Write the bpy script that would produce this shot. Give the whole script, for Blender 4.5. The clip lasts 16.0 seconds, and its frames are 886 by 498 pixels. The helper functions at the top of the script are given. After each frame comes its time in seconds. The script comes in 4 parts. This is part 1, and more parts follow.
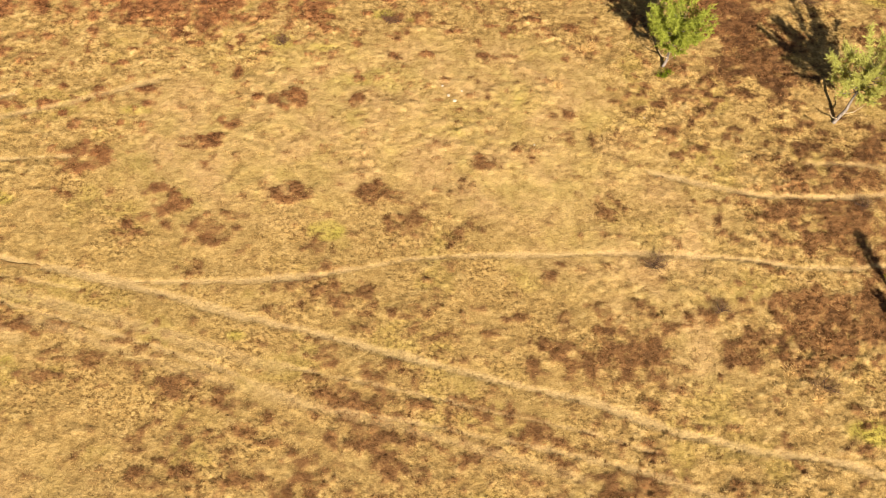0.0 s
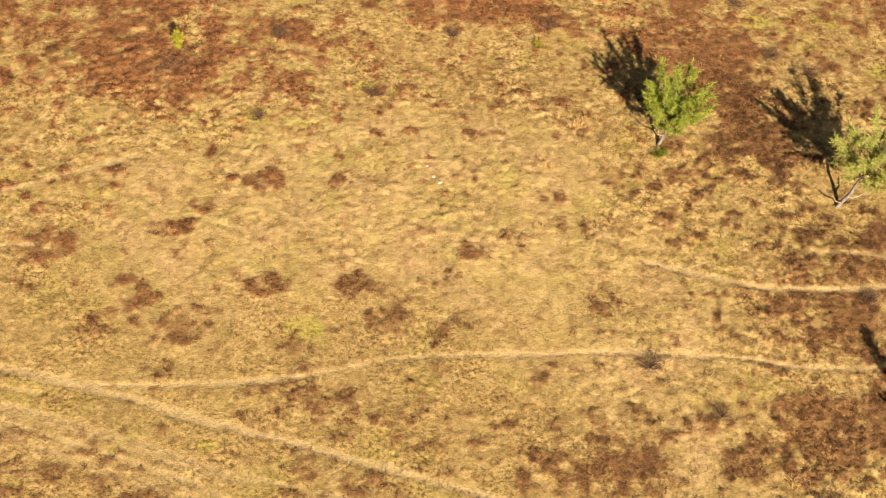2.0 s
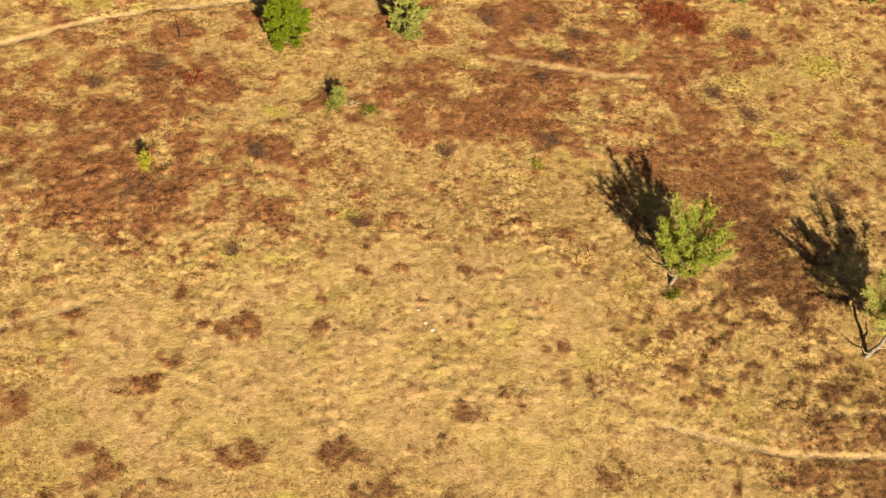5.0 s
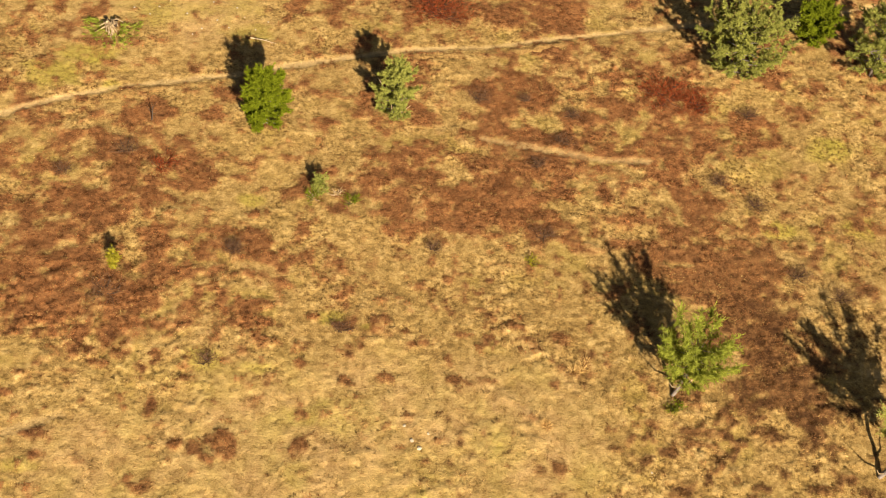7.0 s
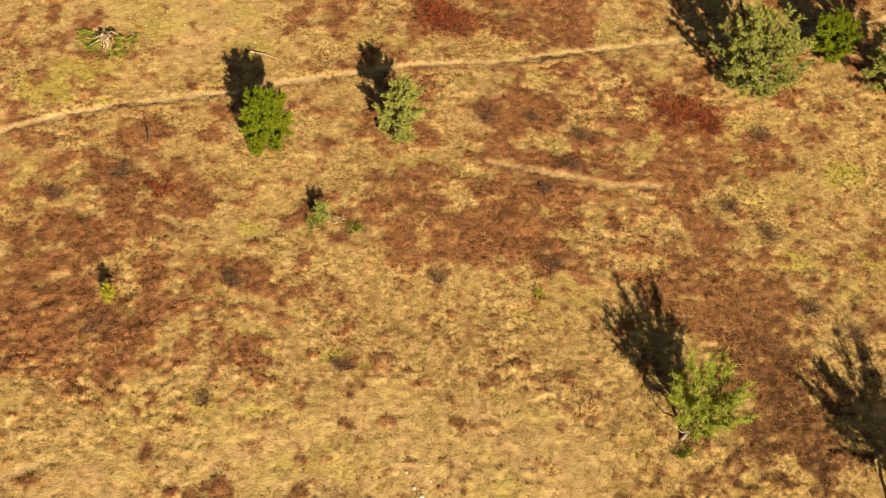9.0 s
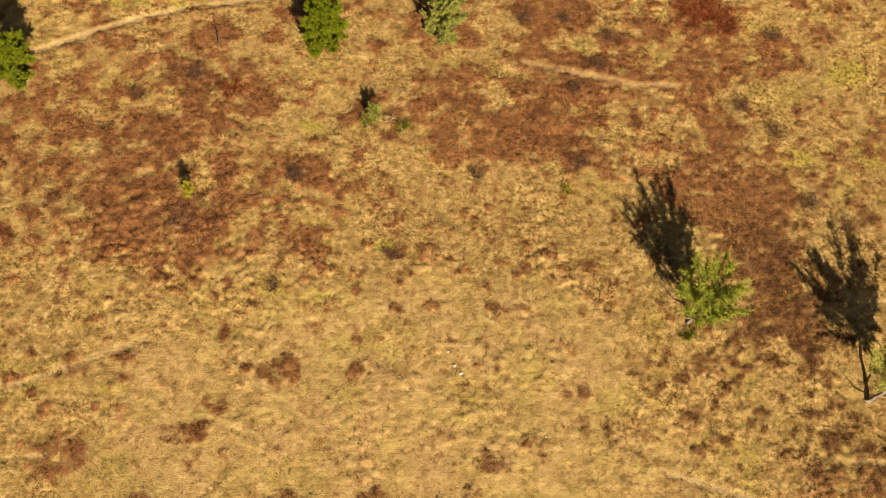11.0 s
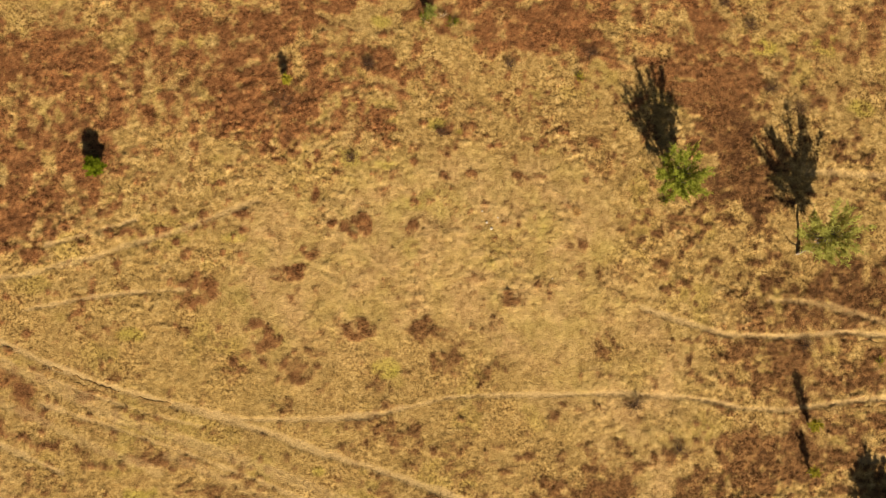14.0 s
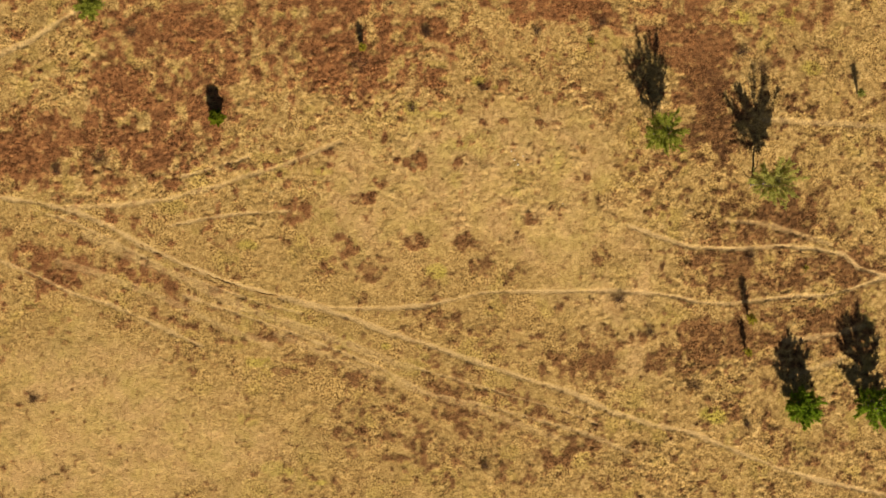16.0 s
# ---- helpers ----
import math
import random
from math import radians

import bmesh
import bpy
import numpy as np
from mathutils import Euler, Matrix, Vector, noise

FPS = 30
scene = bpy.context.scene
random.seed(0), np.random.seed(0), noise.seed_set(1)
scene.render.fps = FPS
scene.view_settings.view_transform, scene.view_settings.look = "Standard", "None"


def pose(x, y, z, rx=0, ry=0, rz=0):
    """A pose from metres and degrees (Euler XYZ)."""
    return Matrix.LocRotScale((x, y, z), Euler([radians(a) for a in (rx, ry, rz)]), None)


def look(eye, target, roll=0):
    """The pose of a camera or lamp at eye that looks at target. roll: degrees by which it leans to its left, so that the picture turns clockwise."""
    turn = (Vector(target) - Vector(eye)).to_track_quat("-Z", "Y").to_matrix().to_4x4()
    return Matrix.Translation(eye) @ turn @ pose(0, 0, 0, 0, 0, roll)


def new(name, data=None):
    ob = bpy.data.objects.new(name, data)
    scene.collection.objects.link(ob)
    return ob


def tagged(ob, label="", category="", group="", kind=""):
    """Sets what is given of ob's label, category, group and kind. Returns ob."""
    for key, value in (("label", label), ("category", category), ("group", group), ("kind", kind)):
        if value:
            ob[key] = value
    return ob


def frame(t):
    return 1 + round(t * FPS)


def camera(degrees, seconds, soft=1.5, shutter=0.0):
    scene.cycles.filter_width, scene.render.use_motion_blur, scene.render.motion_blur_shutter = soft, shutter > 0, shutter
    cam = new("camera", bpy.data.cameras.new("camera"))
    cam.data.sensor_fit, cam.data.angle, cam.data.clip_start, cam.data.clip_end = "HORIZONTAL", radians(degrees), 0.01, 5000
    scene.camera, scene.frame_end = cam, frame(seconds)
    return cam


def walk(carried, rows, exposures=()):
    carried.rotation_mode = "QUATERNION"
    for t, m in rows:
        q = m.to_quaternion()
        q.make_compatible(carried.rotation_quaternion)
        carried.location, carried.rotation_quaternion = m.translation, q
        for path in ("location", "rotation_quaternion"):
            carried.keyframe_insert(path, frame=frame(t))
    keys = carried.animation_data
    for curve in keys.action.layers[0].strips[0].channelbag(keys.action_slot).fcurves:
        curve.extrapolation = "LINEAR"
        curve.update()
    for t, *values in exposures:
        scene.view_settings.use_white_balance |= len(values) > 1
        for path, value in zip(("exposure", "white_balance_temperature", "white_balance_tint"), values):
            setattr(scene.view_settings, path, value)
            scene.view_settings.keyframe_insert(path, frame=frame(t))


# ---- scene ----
EXPOSURES = [(0, 1.26, 5720, 10), (4, 1.16, 5860, 10), (7, 1.08, 6120, 10), (9, 1.03, 6180, 10), (11.5, 0.87, 6320, 10), (13, 0.82, 6220, 10), (16, 0.78, 5980, 10)]
cam = camera(31.58, 16.0, soft=0.9)
PATH = [
    (0, pose(-4.059, -56.847, 52.604, 41.631, -3.700, -0.243)),
    (0.5, pose(-4.182, -55.373, 52.623, 41.562, -3.932, -0.363)),
    (1, pose(-4.206, -53.939, 52.631, 41.543, -4.114, -0.418)),
    (1.5, pose(-4.249, -52.469, 52.651, 41.492, -4.299, -0.475)),
    (2, pose(-4.423, -50.915, 52.659, 41.416, -4.530, -0.616)),
    (2.5, pose(-4.583, -49.299, 52.621, 41.338, -4.709, -0.686)),
    (3, pose(-4.765, -47.635, 52.486, 41.278, -4.887, -0.726)),
    (3.5, pose(-4.897, -46.102, 52.359, 41.277, -5.071, -0.776)),
    (4, pose(-5.070, -44.504, 52.242, 41.237, -5.278, -0.847)),
    (6.5, pose(-5.423, -36.428, 52.143, 40.825, -6.301, -1.046)),
    (7, pose(-5.528, -34.704, 52.131, 40.679, -6.541, -1.084)),
    (7.5, pose(-5.584, -33.000, 52.086, 40.458, -6.770, -1.096)),
    (8, pose(-5.626, -31.410, 51.923, 40.123, -6.946, -1.085)),
    (8.5, pose(-5.565, -29.940, 51.970, 39.436, -7.017, -0.999)),
    (9, pose(-5.923, -30.031, 53.418, 38.059, -6.970, -0.728)),
    (11.5, pose(-7.748, -29.784, 67.319, 26.835, -6.110, 0.878)),
    (12, pose(-7.867, -29.405, 71.160, 24.583, -5.764, 1.247)),
    (12.5, pose(-7.982, -28.776, 75.454, 22.256, -5.439, 1.612)),
    (13, pose(-8.117, -27.782, 80.182, 19.598, -5.111, 1.982)),
    (13.5, pose(-8.447, -26.088, 85.433, 16.555, -4.828, 2.335)),
    (14, pose(-9.036, -23.392, 91.399, 13.102, -4.587, 2.699)),
    (14.5, pose(-9.859, -19.334, 98.290, 9.074, -4.356, 3.130)),
    (15, pose(-10.967, -13.666, 106.032, 4.587, -4.136, 3.505)),
    (15.5, pose(-12.337, -6.771, 114.603, 0.025, -3.929, 3.785)),
    (16, pose(-13.912, 0.951, 123.884, -4.103, -3.688, 4.047)),
]
walk(cam, PATH, EXPOSURES)

# ---- daylight ----
SUN_ELEVATION, SUN_TURN = radians(30), radians(166)
world = bpy.data.worlds.new("sky")
scene.world = world
world.use_nodes = True
sky = world.node_tree.nodes.new("ShaderNodeTexSky")
sky.sky_type, sky.sun_disc = "NISHITA", False
sky.sun_elevation, sky.sun_rotation = SUN_ELEVATION, SUN_TURN
sky.dust_density, sky.ozone_density = 3.0, 0.4
back = world.node_tree.nodes["Background"]
back.inputs["Strength"].default_value = 0.020
world.node_tree.links.new(sky.outputs["Color"], back.inputs["Color"])
sun = new("sun", bpy.data.lights.new("sun", "SUN"))
sun.data.energy, sun.data.angle, sun.data.color = 5.0, radians(0.6), (1.0, 0.86, 0.66)
sun.matrix_world = look((math.sin(SUN_TURN) * math.cos(SUN_ELEVATION) * 100, math.cos(SUN_TURN) * math.cos(SUN_ELEVATION) * 100,
                         math.sin(SUN_ELEVATION) * 100), (0, 0, 0))


# ---- materials ----
def material(name):
    m = bpy.data.materials.new(name)
    m.use_nodes = True
    m.node_tree.nodes.clear()
    return m, m.node_tree.nodes, m.node_tree.links


def ramp(nodes, stops):
    r = nodes.new("ShaderNodeValToRGB")
    el = r.color_ramp.elements
    while len(el) < len(stops):
        el.new(0.5)
    for e, (p, c) in zip(el, stops):
        e.position, e.color = p, (*c, 1)
    return r


def mixed(nodes, links, fac, a, b, mode="MIX"):
    m = nodes.new("ShaderNodeMix")
    m.data_type, m.blend_type = "RGBA", mode
    for socket, value in ((m.inputs[0], fac), (m.inputs[6], a), (m.inputs[7], b)):
        if isinstance(value, (int, float)):
            socket.default_value = value
        elif isinstance(value, tuple):
            socket.default_value = (*value, 1)
        else:
            links.new(value, socket)
    return m.outputs[2]


def texture_noise(nodes, links, scale, detail=4.0, rough=0.6, stretch=None):
    co = nodes.new("ShaderNodeTexCoord")
    n = nodes.new("ShaderNodeTexNoise")
    n.inputs["Scale"].default_value, n.inputs["Detail"].default_value, n.inputs["Roughness"].default_value = scale, detail, rough
    out = co.outputs["Object"]
    if stretch:
        mp = nodes.new("ShaderNodeMapping")
        mp.inputs["Scale"].default_value = stretch
        links.new(out, mp.inputs["Vector"])
        out = mp.outputs["Vector"]
    links.new(out, n.inputs["Vector"])
    return n.outputs["Fac"]


def attribute(nodes, name):
    a = nodes.new("ShaderNodeAttribute")
    a.attribute_name = name
    return a.outputs["Fac"]


def finish(m, nodes, links, colour, rough=0.9, bump=None, strength=0.4, distance=0.03, spec=0.2):
    p = nodes.new("ShaderNodeBsdfPrincipled")
    o = nodes.new("ShaderNodeOutputMaterial")
    links.new(colour, p.inputs["Base Color"])
    p.inputs["Roughness"].default_value, p.inputs["Specular IOR Level"].default_value = rough, spec
    if bump is not None:
        b = nodes.new("ShaderNodeBump")
        b.inputs["Strength"].default_value, b.inputs["Distance"].default_value = strength, distance
        links.new(bump, b.inputs["Height"])
        links.new(b.outputs["Normal"], p.inputs["Normal"])
    links.new(p.outputs[0], o.inputs["Surface"])
    return m


def southward(nodes, links):
    """0 on the red heath in the north-west, 1 on the duller heath in the south and east."""
    co, xyz, mix, mr = (nodes.new("ShaderNode" + k) for k in ("TexCoord", "SeparateXYZ", "Math", "MapRange"))
    links.new(co.outputs["Object"], xyz.inputs[0])
    mix.operation, mix.inputs[1].default_value = "MULTIPLY_ADD", -0.6
    links.new(xyz.outputs["X"], mix.inputs[0]), links.new(xyz.outputs["Y"], mix.inputs[2])
    links.new(mix.outputs[0], mr.inputs["Value"])
    mr.inputs["From Min"].default_value, mr.inputs["From Max"].default_value = 9, -7
    return mr.outputs["Result"]


def leafy(name, low, high, translucence=0.3, south=None):
    """Blades, needles and leaves: a run of colours by blade, light passing through."""
    m, n, l = material(name)
    geo = n.new("ShaderNodeNewGeometry")
    tone = attribute(n, "tone")
    r = ramp(n, [(0.0, low), (1.0, high)])
    l.new(tone, r.inputs["Fac"])
    hsv = n.new("ShaderNodeHueSaturation")
    mr = n.new("ShaderNodeMapRange")
    mr.inputs["To Min"].default_value, mr.inputs["To Max"].default_value = 0.90, 1.10
    l.new(geo.outputs["Random Per Island"], mr.inputs["Value"])
    l.new(mr.outputs["Result"], hsv.inputs["Value"])
    tint = r.outputs["Color"]
    if south:
        tint = mixed(n, l, southward(n, l), tint, mixed(n, l, 1.0, tint, south, "MULTIPLY"))
    l.new(tint, hsv.inputs["Color"])
    d, t, mx, o = (n.new("ShaderNode" + k) for k in ("BsdfDiffuse", "BsdfTranslucent", "MixShader", "OutputMaterial"))
    d.inputs["Roughness"].default_value = 0.6
    mx.inputs[0].default_value = translucence
    l.new(hsv.outputs["Color"], d.inputs["Color"]), l.new(hsv.outputs["Color"], t.inputs["Color"])
    l.new(d.outputs[0], mx.inputs[1]), l.new(t.outputs[0], mx.inputs[2]), l.new(mx.outputs[0], o.inputs["Surface"])
    return m


def ground_material():
    m, n, l = material("dry_heath_ground")
    grain = texture_noise(n, l, 14, 6, 0.7)
    tuft = texture_noise(n, l, 2.3, 5, 0.65)
    drift = texture_noise(n, l, 0.22, 3, 0.55)
    own = n.new("ShaderNodeMath")
    own.operation, own.inputs[1].default_value = "MULTIPLY_ADD", 0.42
    lowered = n.new("ShaderNodeMath")
    lowered.operation, lowered.inputs[1].default_value = "MULTIPLY_ADD", 0.62
    lowered.inputs[2].default_value = -0.02
    l.new(grain, lowered.inputs[0])
    l.new(attribute(n, "clump"), own.inputs[0]), l.new(lowered.outputs[0], own.inputs[2])
    straw = ramp(n, [(0.28, STRAW_DARK), (0.52, STRAW), (0.75, STRAW_PALE)])
    l.new(own.outputs[0], straw.inputs["Fac"])
    speck = ramp(n, [(0.38, (0.36, 0.29, 0.22)), (0.50, (1.0, 1.0, 1.0)), (0.64, (1.35, 1.32, 1.25))])
    l.new(texture_noise(n, l, 5.5, 3, 0.6), speck.inputs["Fac"])
    thatch = ramp(n, [(0.36, (0.62, 0.57, 0.50)), (0.58, (1.0, 1.0, 1.0))])
    l.new(tuft, thatch.inputs["Fac"])
    c = mixed(n, l, 0.75, straw.outputs["Color"], thatch.outputs["Color"], "MULTIPLY")
    olive = ramp(n, [(0.48, (0, 0, 0)), (0.68, (1, 1, 1))])
    l.new(drift, olive.inputs["Fac"])
    c = mixed(n, l, mixed(n, l, 0.22, (0, 0, 0), olive.outputs["Color"]), c, OLIVE)
    c = mixed(n, l, attribute(n, "green"), c, GREEN)
    brown = ramp(n, [(0.3, HEATH_DARK), (0.55, HEATH), (0.78, HEATH_PALE)])
    l.new(own.outputs[0], brown.inputs["Fac"])
    brown = mixed(n, l, southward(n, l), brown.outputs["Color"], mixed(n, l, 1.0, brown.outputs["Color"], SOUTH_TINT, "MULTIPLY"))
    mottle = ramp(n, [(0.46, (0, 0, 0)), (0.62, (0.8, 0.8, 0.8))])
    l.new(texture_noise(n, l, 0.24, 8, 0.74), mottle.inputs["Fac"])
    c = mixed(n, l, mixed(n, l, attribute(n, "beyond"), (0, 0, 0), mottle.outputs["Color"]), c, brown)
    sand = ramp(n, [(0.3, SAND_DARK), (0.7, SAND)])
    l.new(grain, sand.inputs["Fac"])
    rough = ramp(n, [(0.40, (0.20, 0.20, 0.20)), (0.62, (0.85, 0.85, 0.85))])
    l.new(texture_noise(n, l, 0.35, 3, 0.6), rough.inputs["Fac"])
    c = mixed(n, l, rough.outputs["Color"], c, mixed(n, l, 1.0, c, speck.outputs["Color"], "MULTIPLY"))
    hue = ramp(n, [(0.40, TURF_TAN), (0.50, TURF), (0.62, TURF_OLIVE)])
    l.new(texture_noise(n, l, 0.42, 4, 0.6), hue.inputs["Fac"])
    fleck = ramp(n, [(0.32, (0.66, 0.60, 0.52)), (0.52, (1.0, 1.0, 1.0)), (0.72, (1.25, 1.26, 1.24))])
    l.new(own.outputs[0], fleck.inputs["Fac"])
    short = n.new("ShaderNodeMath")
    short.operation, short.inputs[1].default_value = "MULTIPLY", 0.8
    l.new(attribute(n, "cropped"), short.inputs[0])
    c = mixed(n, l, short.outputs[0], c, mixed(n, l, 1.0, hue.outputs["Color"], fleck.outputs["Color"], "MULTIPLY"))
    c = mixed(n, l, attribute(n, "heath"), c, mixed(n, l, rough.outputs["Color"], brown, mixed(n, l, 1.0, brown, speck.outputs["Color"], "MULTIPLY")))
    c = mixed(n, l, attribute(n, "worn"), c, sand.outputs["Color"])
    relief = n.new("ShaderNodeMath")
    relief.operation, relief.inputs[1].default_value = "MULTIPLY_ADD", 0.8
    l.new(texture_noise(n, l, 6.0, 2, 0.5), relief.inputs[0]), l.new(grain, relief.inputs[2])
    return finish(m, n, l, c, 0.95, relief.outputs[0], 0.8, 0.05, 0.1)


def bark_material(name, dark, pale):
    m, n, l = material(name)
    g = texture_noise(n, l, 9, 5, 0.65, (1, 1, 0.25))
    r = ramp(n, [(0.35, dark), (0.65, pale)])
    l.new(g, r.inputs["Fac"])
    return finish(m, n, l, r.outputs["Color"], 0.9, g, 0.6, 0.02)


def stone_material():
    m, n, l = material("pale_field_stone")
    g = texture_noise(n, l, 12, 5, 0.6)
    r = ramp(n, [(0.3, (0.36, 0.28, 0.18)), (0.7, (0.62, 0.52, 0.37))])
    l.new(g, r.inputs["Fac"])
    return finish(m, n, l, r.outputs["Color"], 0.85, g, 0.5, 0.01)


STRAW_DARK, STRAW, STRAW_PALE = (0.20, 0.115, 0.034), (0.435, 0.277, 0.088), (0.675, 0.465, 0.18)
SOUTH_TINT = (0.86, 0.97, 0.97)
TURF, TURF_TAN, TURF_OLIVE = (0.49, 0.322, 0.114), (0.51, 0.318, 0.126), (0.45, 0.315, 0.094)
OLIVE, GREEN = (0.33, 0.230, 0.060), (0.38, 0.298, 0.048)
HEATH_DARK, HEATH, HEATH_PALE = (0.100, 0.041, 0.015), (0.290, 0.126, 0.042), (0.47, 0.252, 0.092)
SAND_DARK, SAND = (0.42, 0.275, 0.115), (0.66, 0.460, 0.200)
GROUND = ground_material()
GRASS = leafy("straw_grass", (0.258, 0.155, 0.043), (0.72, 0.475, 0.170), 0.25)
HEATHER = leafy("autumn_heather", (0.150, 0.060, 0.021), (0.59, 0.245, 0.081), 0.25, SOUTH_TINT)
BUSH = leafy("grey_brown_bush", (0.095, 0.046, 0.023), (0.31, 0.172, 0.088), 0.4)
RUST = leafy("rust_red_leaves", (0.105, 0.025, 0.010), (0.42, 0.098, 0.030), 0.35)
BRIGHT = leafy("fresh_pine_needles", (0.070, 0.084, 0.004), (0.225, 0.255, 0.012), 0.32)
YOUNG_NEEDLES = leafy("yellow_green_needles", (0.165, 0.182, 0.017), (0.425, 0.445, 0.060), 0.46)
GREY_NEEDLES = leafy("grey_green_needles", (0.135, 0.142, 0.024), (0.390, 0.380, 0.078), 0.32)
PALE_NEEDLES = leafy("pale_olive_needles", (0.300, 0.285, 0.058), (0.60, 0.575, 0.140), 0.50)
FRESH = leafy("bright_young_needles", (0.085, 0.128, 0.007), (0.310, 0.420, 0.024), 0.40)
LIME = leafy("yellow_green_leaves", (0.22, 0.19, 0.012), (0.44, 0.37, 0.035))
BARK = bark_material("pine_bark", (0.10, 0.075, 0.055), (0.27, 0.215, 0.165))
DEADWOOD = bark_material("bleached_deadwood", (0.28, 0.19, 0.10), (0.66, 0.48, 0.26))
TWIG = bark_material("dark_twigs", (0.045, 0.028, 0.018), (0.12, 0.075, 0.045))
STONE = stone_material()


# ---- plan of the ground ----
# worn tracks: middle line, half width, wear
TRACKS = []
TRACKS.append(([(-42.73, -5.42), (-40.13, -5.64), (-37.05, -5.87), (-34.06, -6.38), (-31.36, -7.39), (-28.76, -8.69), (-25.67, -9.91), (-22.56, -10.95), (-19.07, -11.79), (-15.47, -12.51), (-11.69, -13.51), (-8.88, -14.41), (-6.15, -15.01), (-2.8, -16.01), (0.46, -16.92), (3.33, -17.63), (6.2, -18.34), (9.07, -19.57), (12.38, -20.4), (15.69, -20.84), (19.5, -22.14), (23.34, -23.42), (26.7, -24.2), (33.94, -25.41)], 0.25, 0.64))
TRACKS.append(([(-16.36, -12.3), (-14.08, -12.61), (-11.78, -12.52), (-9.07, -12.32), (-6.34, -12.02), (-4.51, -11.42), (-1.76, -10.63), (1.4, -10.32), (4.67, -10.12), (8.36, -9.81), (12.06, -9.81), (13.91, -10.02), (15.77, -10.32), (18.14, -10.23), (20.4, -9.84), (23.12, -9.31), (25.77, -9.1), (28.05, -8.4), (30.77, -7.21), (34.02, -6.15)], 0.18, 0.60))
TRACKS.append(([(-35.36, -6.17), (-30.58, -5.55), (-27.23, -4.91), (-25.15, -4.15), (-23.02, -3.49), (-21.44, -2.72), (-18.84, -1.84), (-16.2, -0.55), (-14.02, 0.54)], 0.24, 0.48))
TRACKS.append(([(-42.44, -9.76), (-39.84, -10.57), (-37.21, -11.46), (-34.14, -12.77), (-31.04, -13.51), (-27.51, -14.87), (-23.84, -16.29)], 0.17, 0.53))
TRACKS.append(([(-25.5, -12.37), (-20.15, -13.82), (-15.27, -15.27), (-9.69, -17.19), (-5.84, -19), (-1.57, -19.62), (3.54, -20.65), (7.33, -21.49), (10.73, -22.75)], 0.17, 0.46))
TRACKS.append(([(9.39, -4.52), (11.75, -5.21), (14.52, -5.91), (18.23, -5.81), (21.92, -5.3), (24.63, -5.36), (27, -5.66), (28.45, -6.68), (30.77, -7.21)], 0.22, 0.67))
TRACKS.append(([(-42.75, 4.05), (-40.68, 5.47), (-38.52, 6.51), (-36.08, 8.42), (-34.47, 9.57)], 0.25, 0.58))
TRACKS.append(([(-21.37, 15.5), (-18.09, 17.17), (-16.29, 18.06), (-13.98, 19.04), (-11.47, 19.74), (-8.66, 20.44), (-5.85, 21.44), (-3.23, 22.24), (-0.01, 23.14), (3.52, 23.66), (6.34, 24.37), (9.27, 25.18), (12.2, 25.89), (14.52, 26.5), (19.79, 27.63), (25.06, 29.14), (29.3, 30.03)], 0.21, 0.72))
TRACKS.append(([(3.33, 17.27), (5.97, 16.81), (8.61, 16.34), (11.26, 16.47)], 0.25, 0.48))
TRACKS.append(([(-37.44, -6.44), (-34.45, -7.16), (-31.72, -8.24), (-29.11, -9.45), (-26.06, -10.69), (-22.95, -11.64), (-19.44, -12.57), (-16.26, -13.19)], 0.13, 0.46))
TRACKS.append(([(-21.12, -13.22), (-17.14, -13.87), (-13.5, -14.79), (-9.69, -16.2), (-5.94, -17.2), (-2.18, -18.01), (1.59, -18.93), (5.38, -19.75), (8.26, -20.68)], 0.13, 0.44))
TRACKS.append(([(-27.16, -7.06), (-24.14, -6.22), (-21.26, -5.57), (-17.7, -5.19)], 0.15, 0.58))
TRACKS.append(([(-26.1, -3.07), (-23.1, -1.92), (-21.06, -1.15)], 0.15, 0.58))
TRACKS.append(([(19.72, 4.7), (23, 4.73), (29.71, 4.84)], 0.3, 0.44))
# faint wheel-worn bands beside the main track, and cattle trails through the eastern heather
TRACKS.append(([(-33.4, -8.1), (-29.0, -9.8), (-25.3, -11.1), (-21.3, -12.9), (-16.7, -14.2), (-12.2, -15.5), (-7.5, -17.0)], 0.42, 0.32))
TRACKS.append(([(-35.5, -10.3), (-31.0, -11.4), (-26.5, -12.9), (-22.0, -14.8), (-18.4, -15.9)], 0.30, 0.30))
TRACKS.append(([(-18.0, -14.9), (-12.4, -17.0), (-7.0, -18.6), (-1.0, -20.2), (5.0, -22.0)], 0.34, 0.26))
TRACKS.append(([(22.9, -13.0), (25.2, -12.6), (27.1, -12.1), (29.3, -11.3)], 0.26, 0.42))
TRACKS.append(([(23.6, -15.8), (25.9, -14.9), (28.1, -13.9)], 0.26, 0.42))
TRACKS.append(([(17.3, -3.6), (19.8, -3.6), (22.6, -4.1), (25.9, -4.9)], 0.24, 0.40))
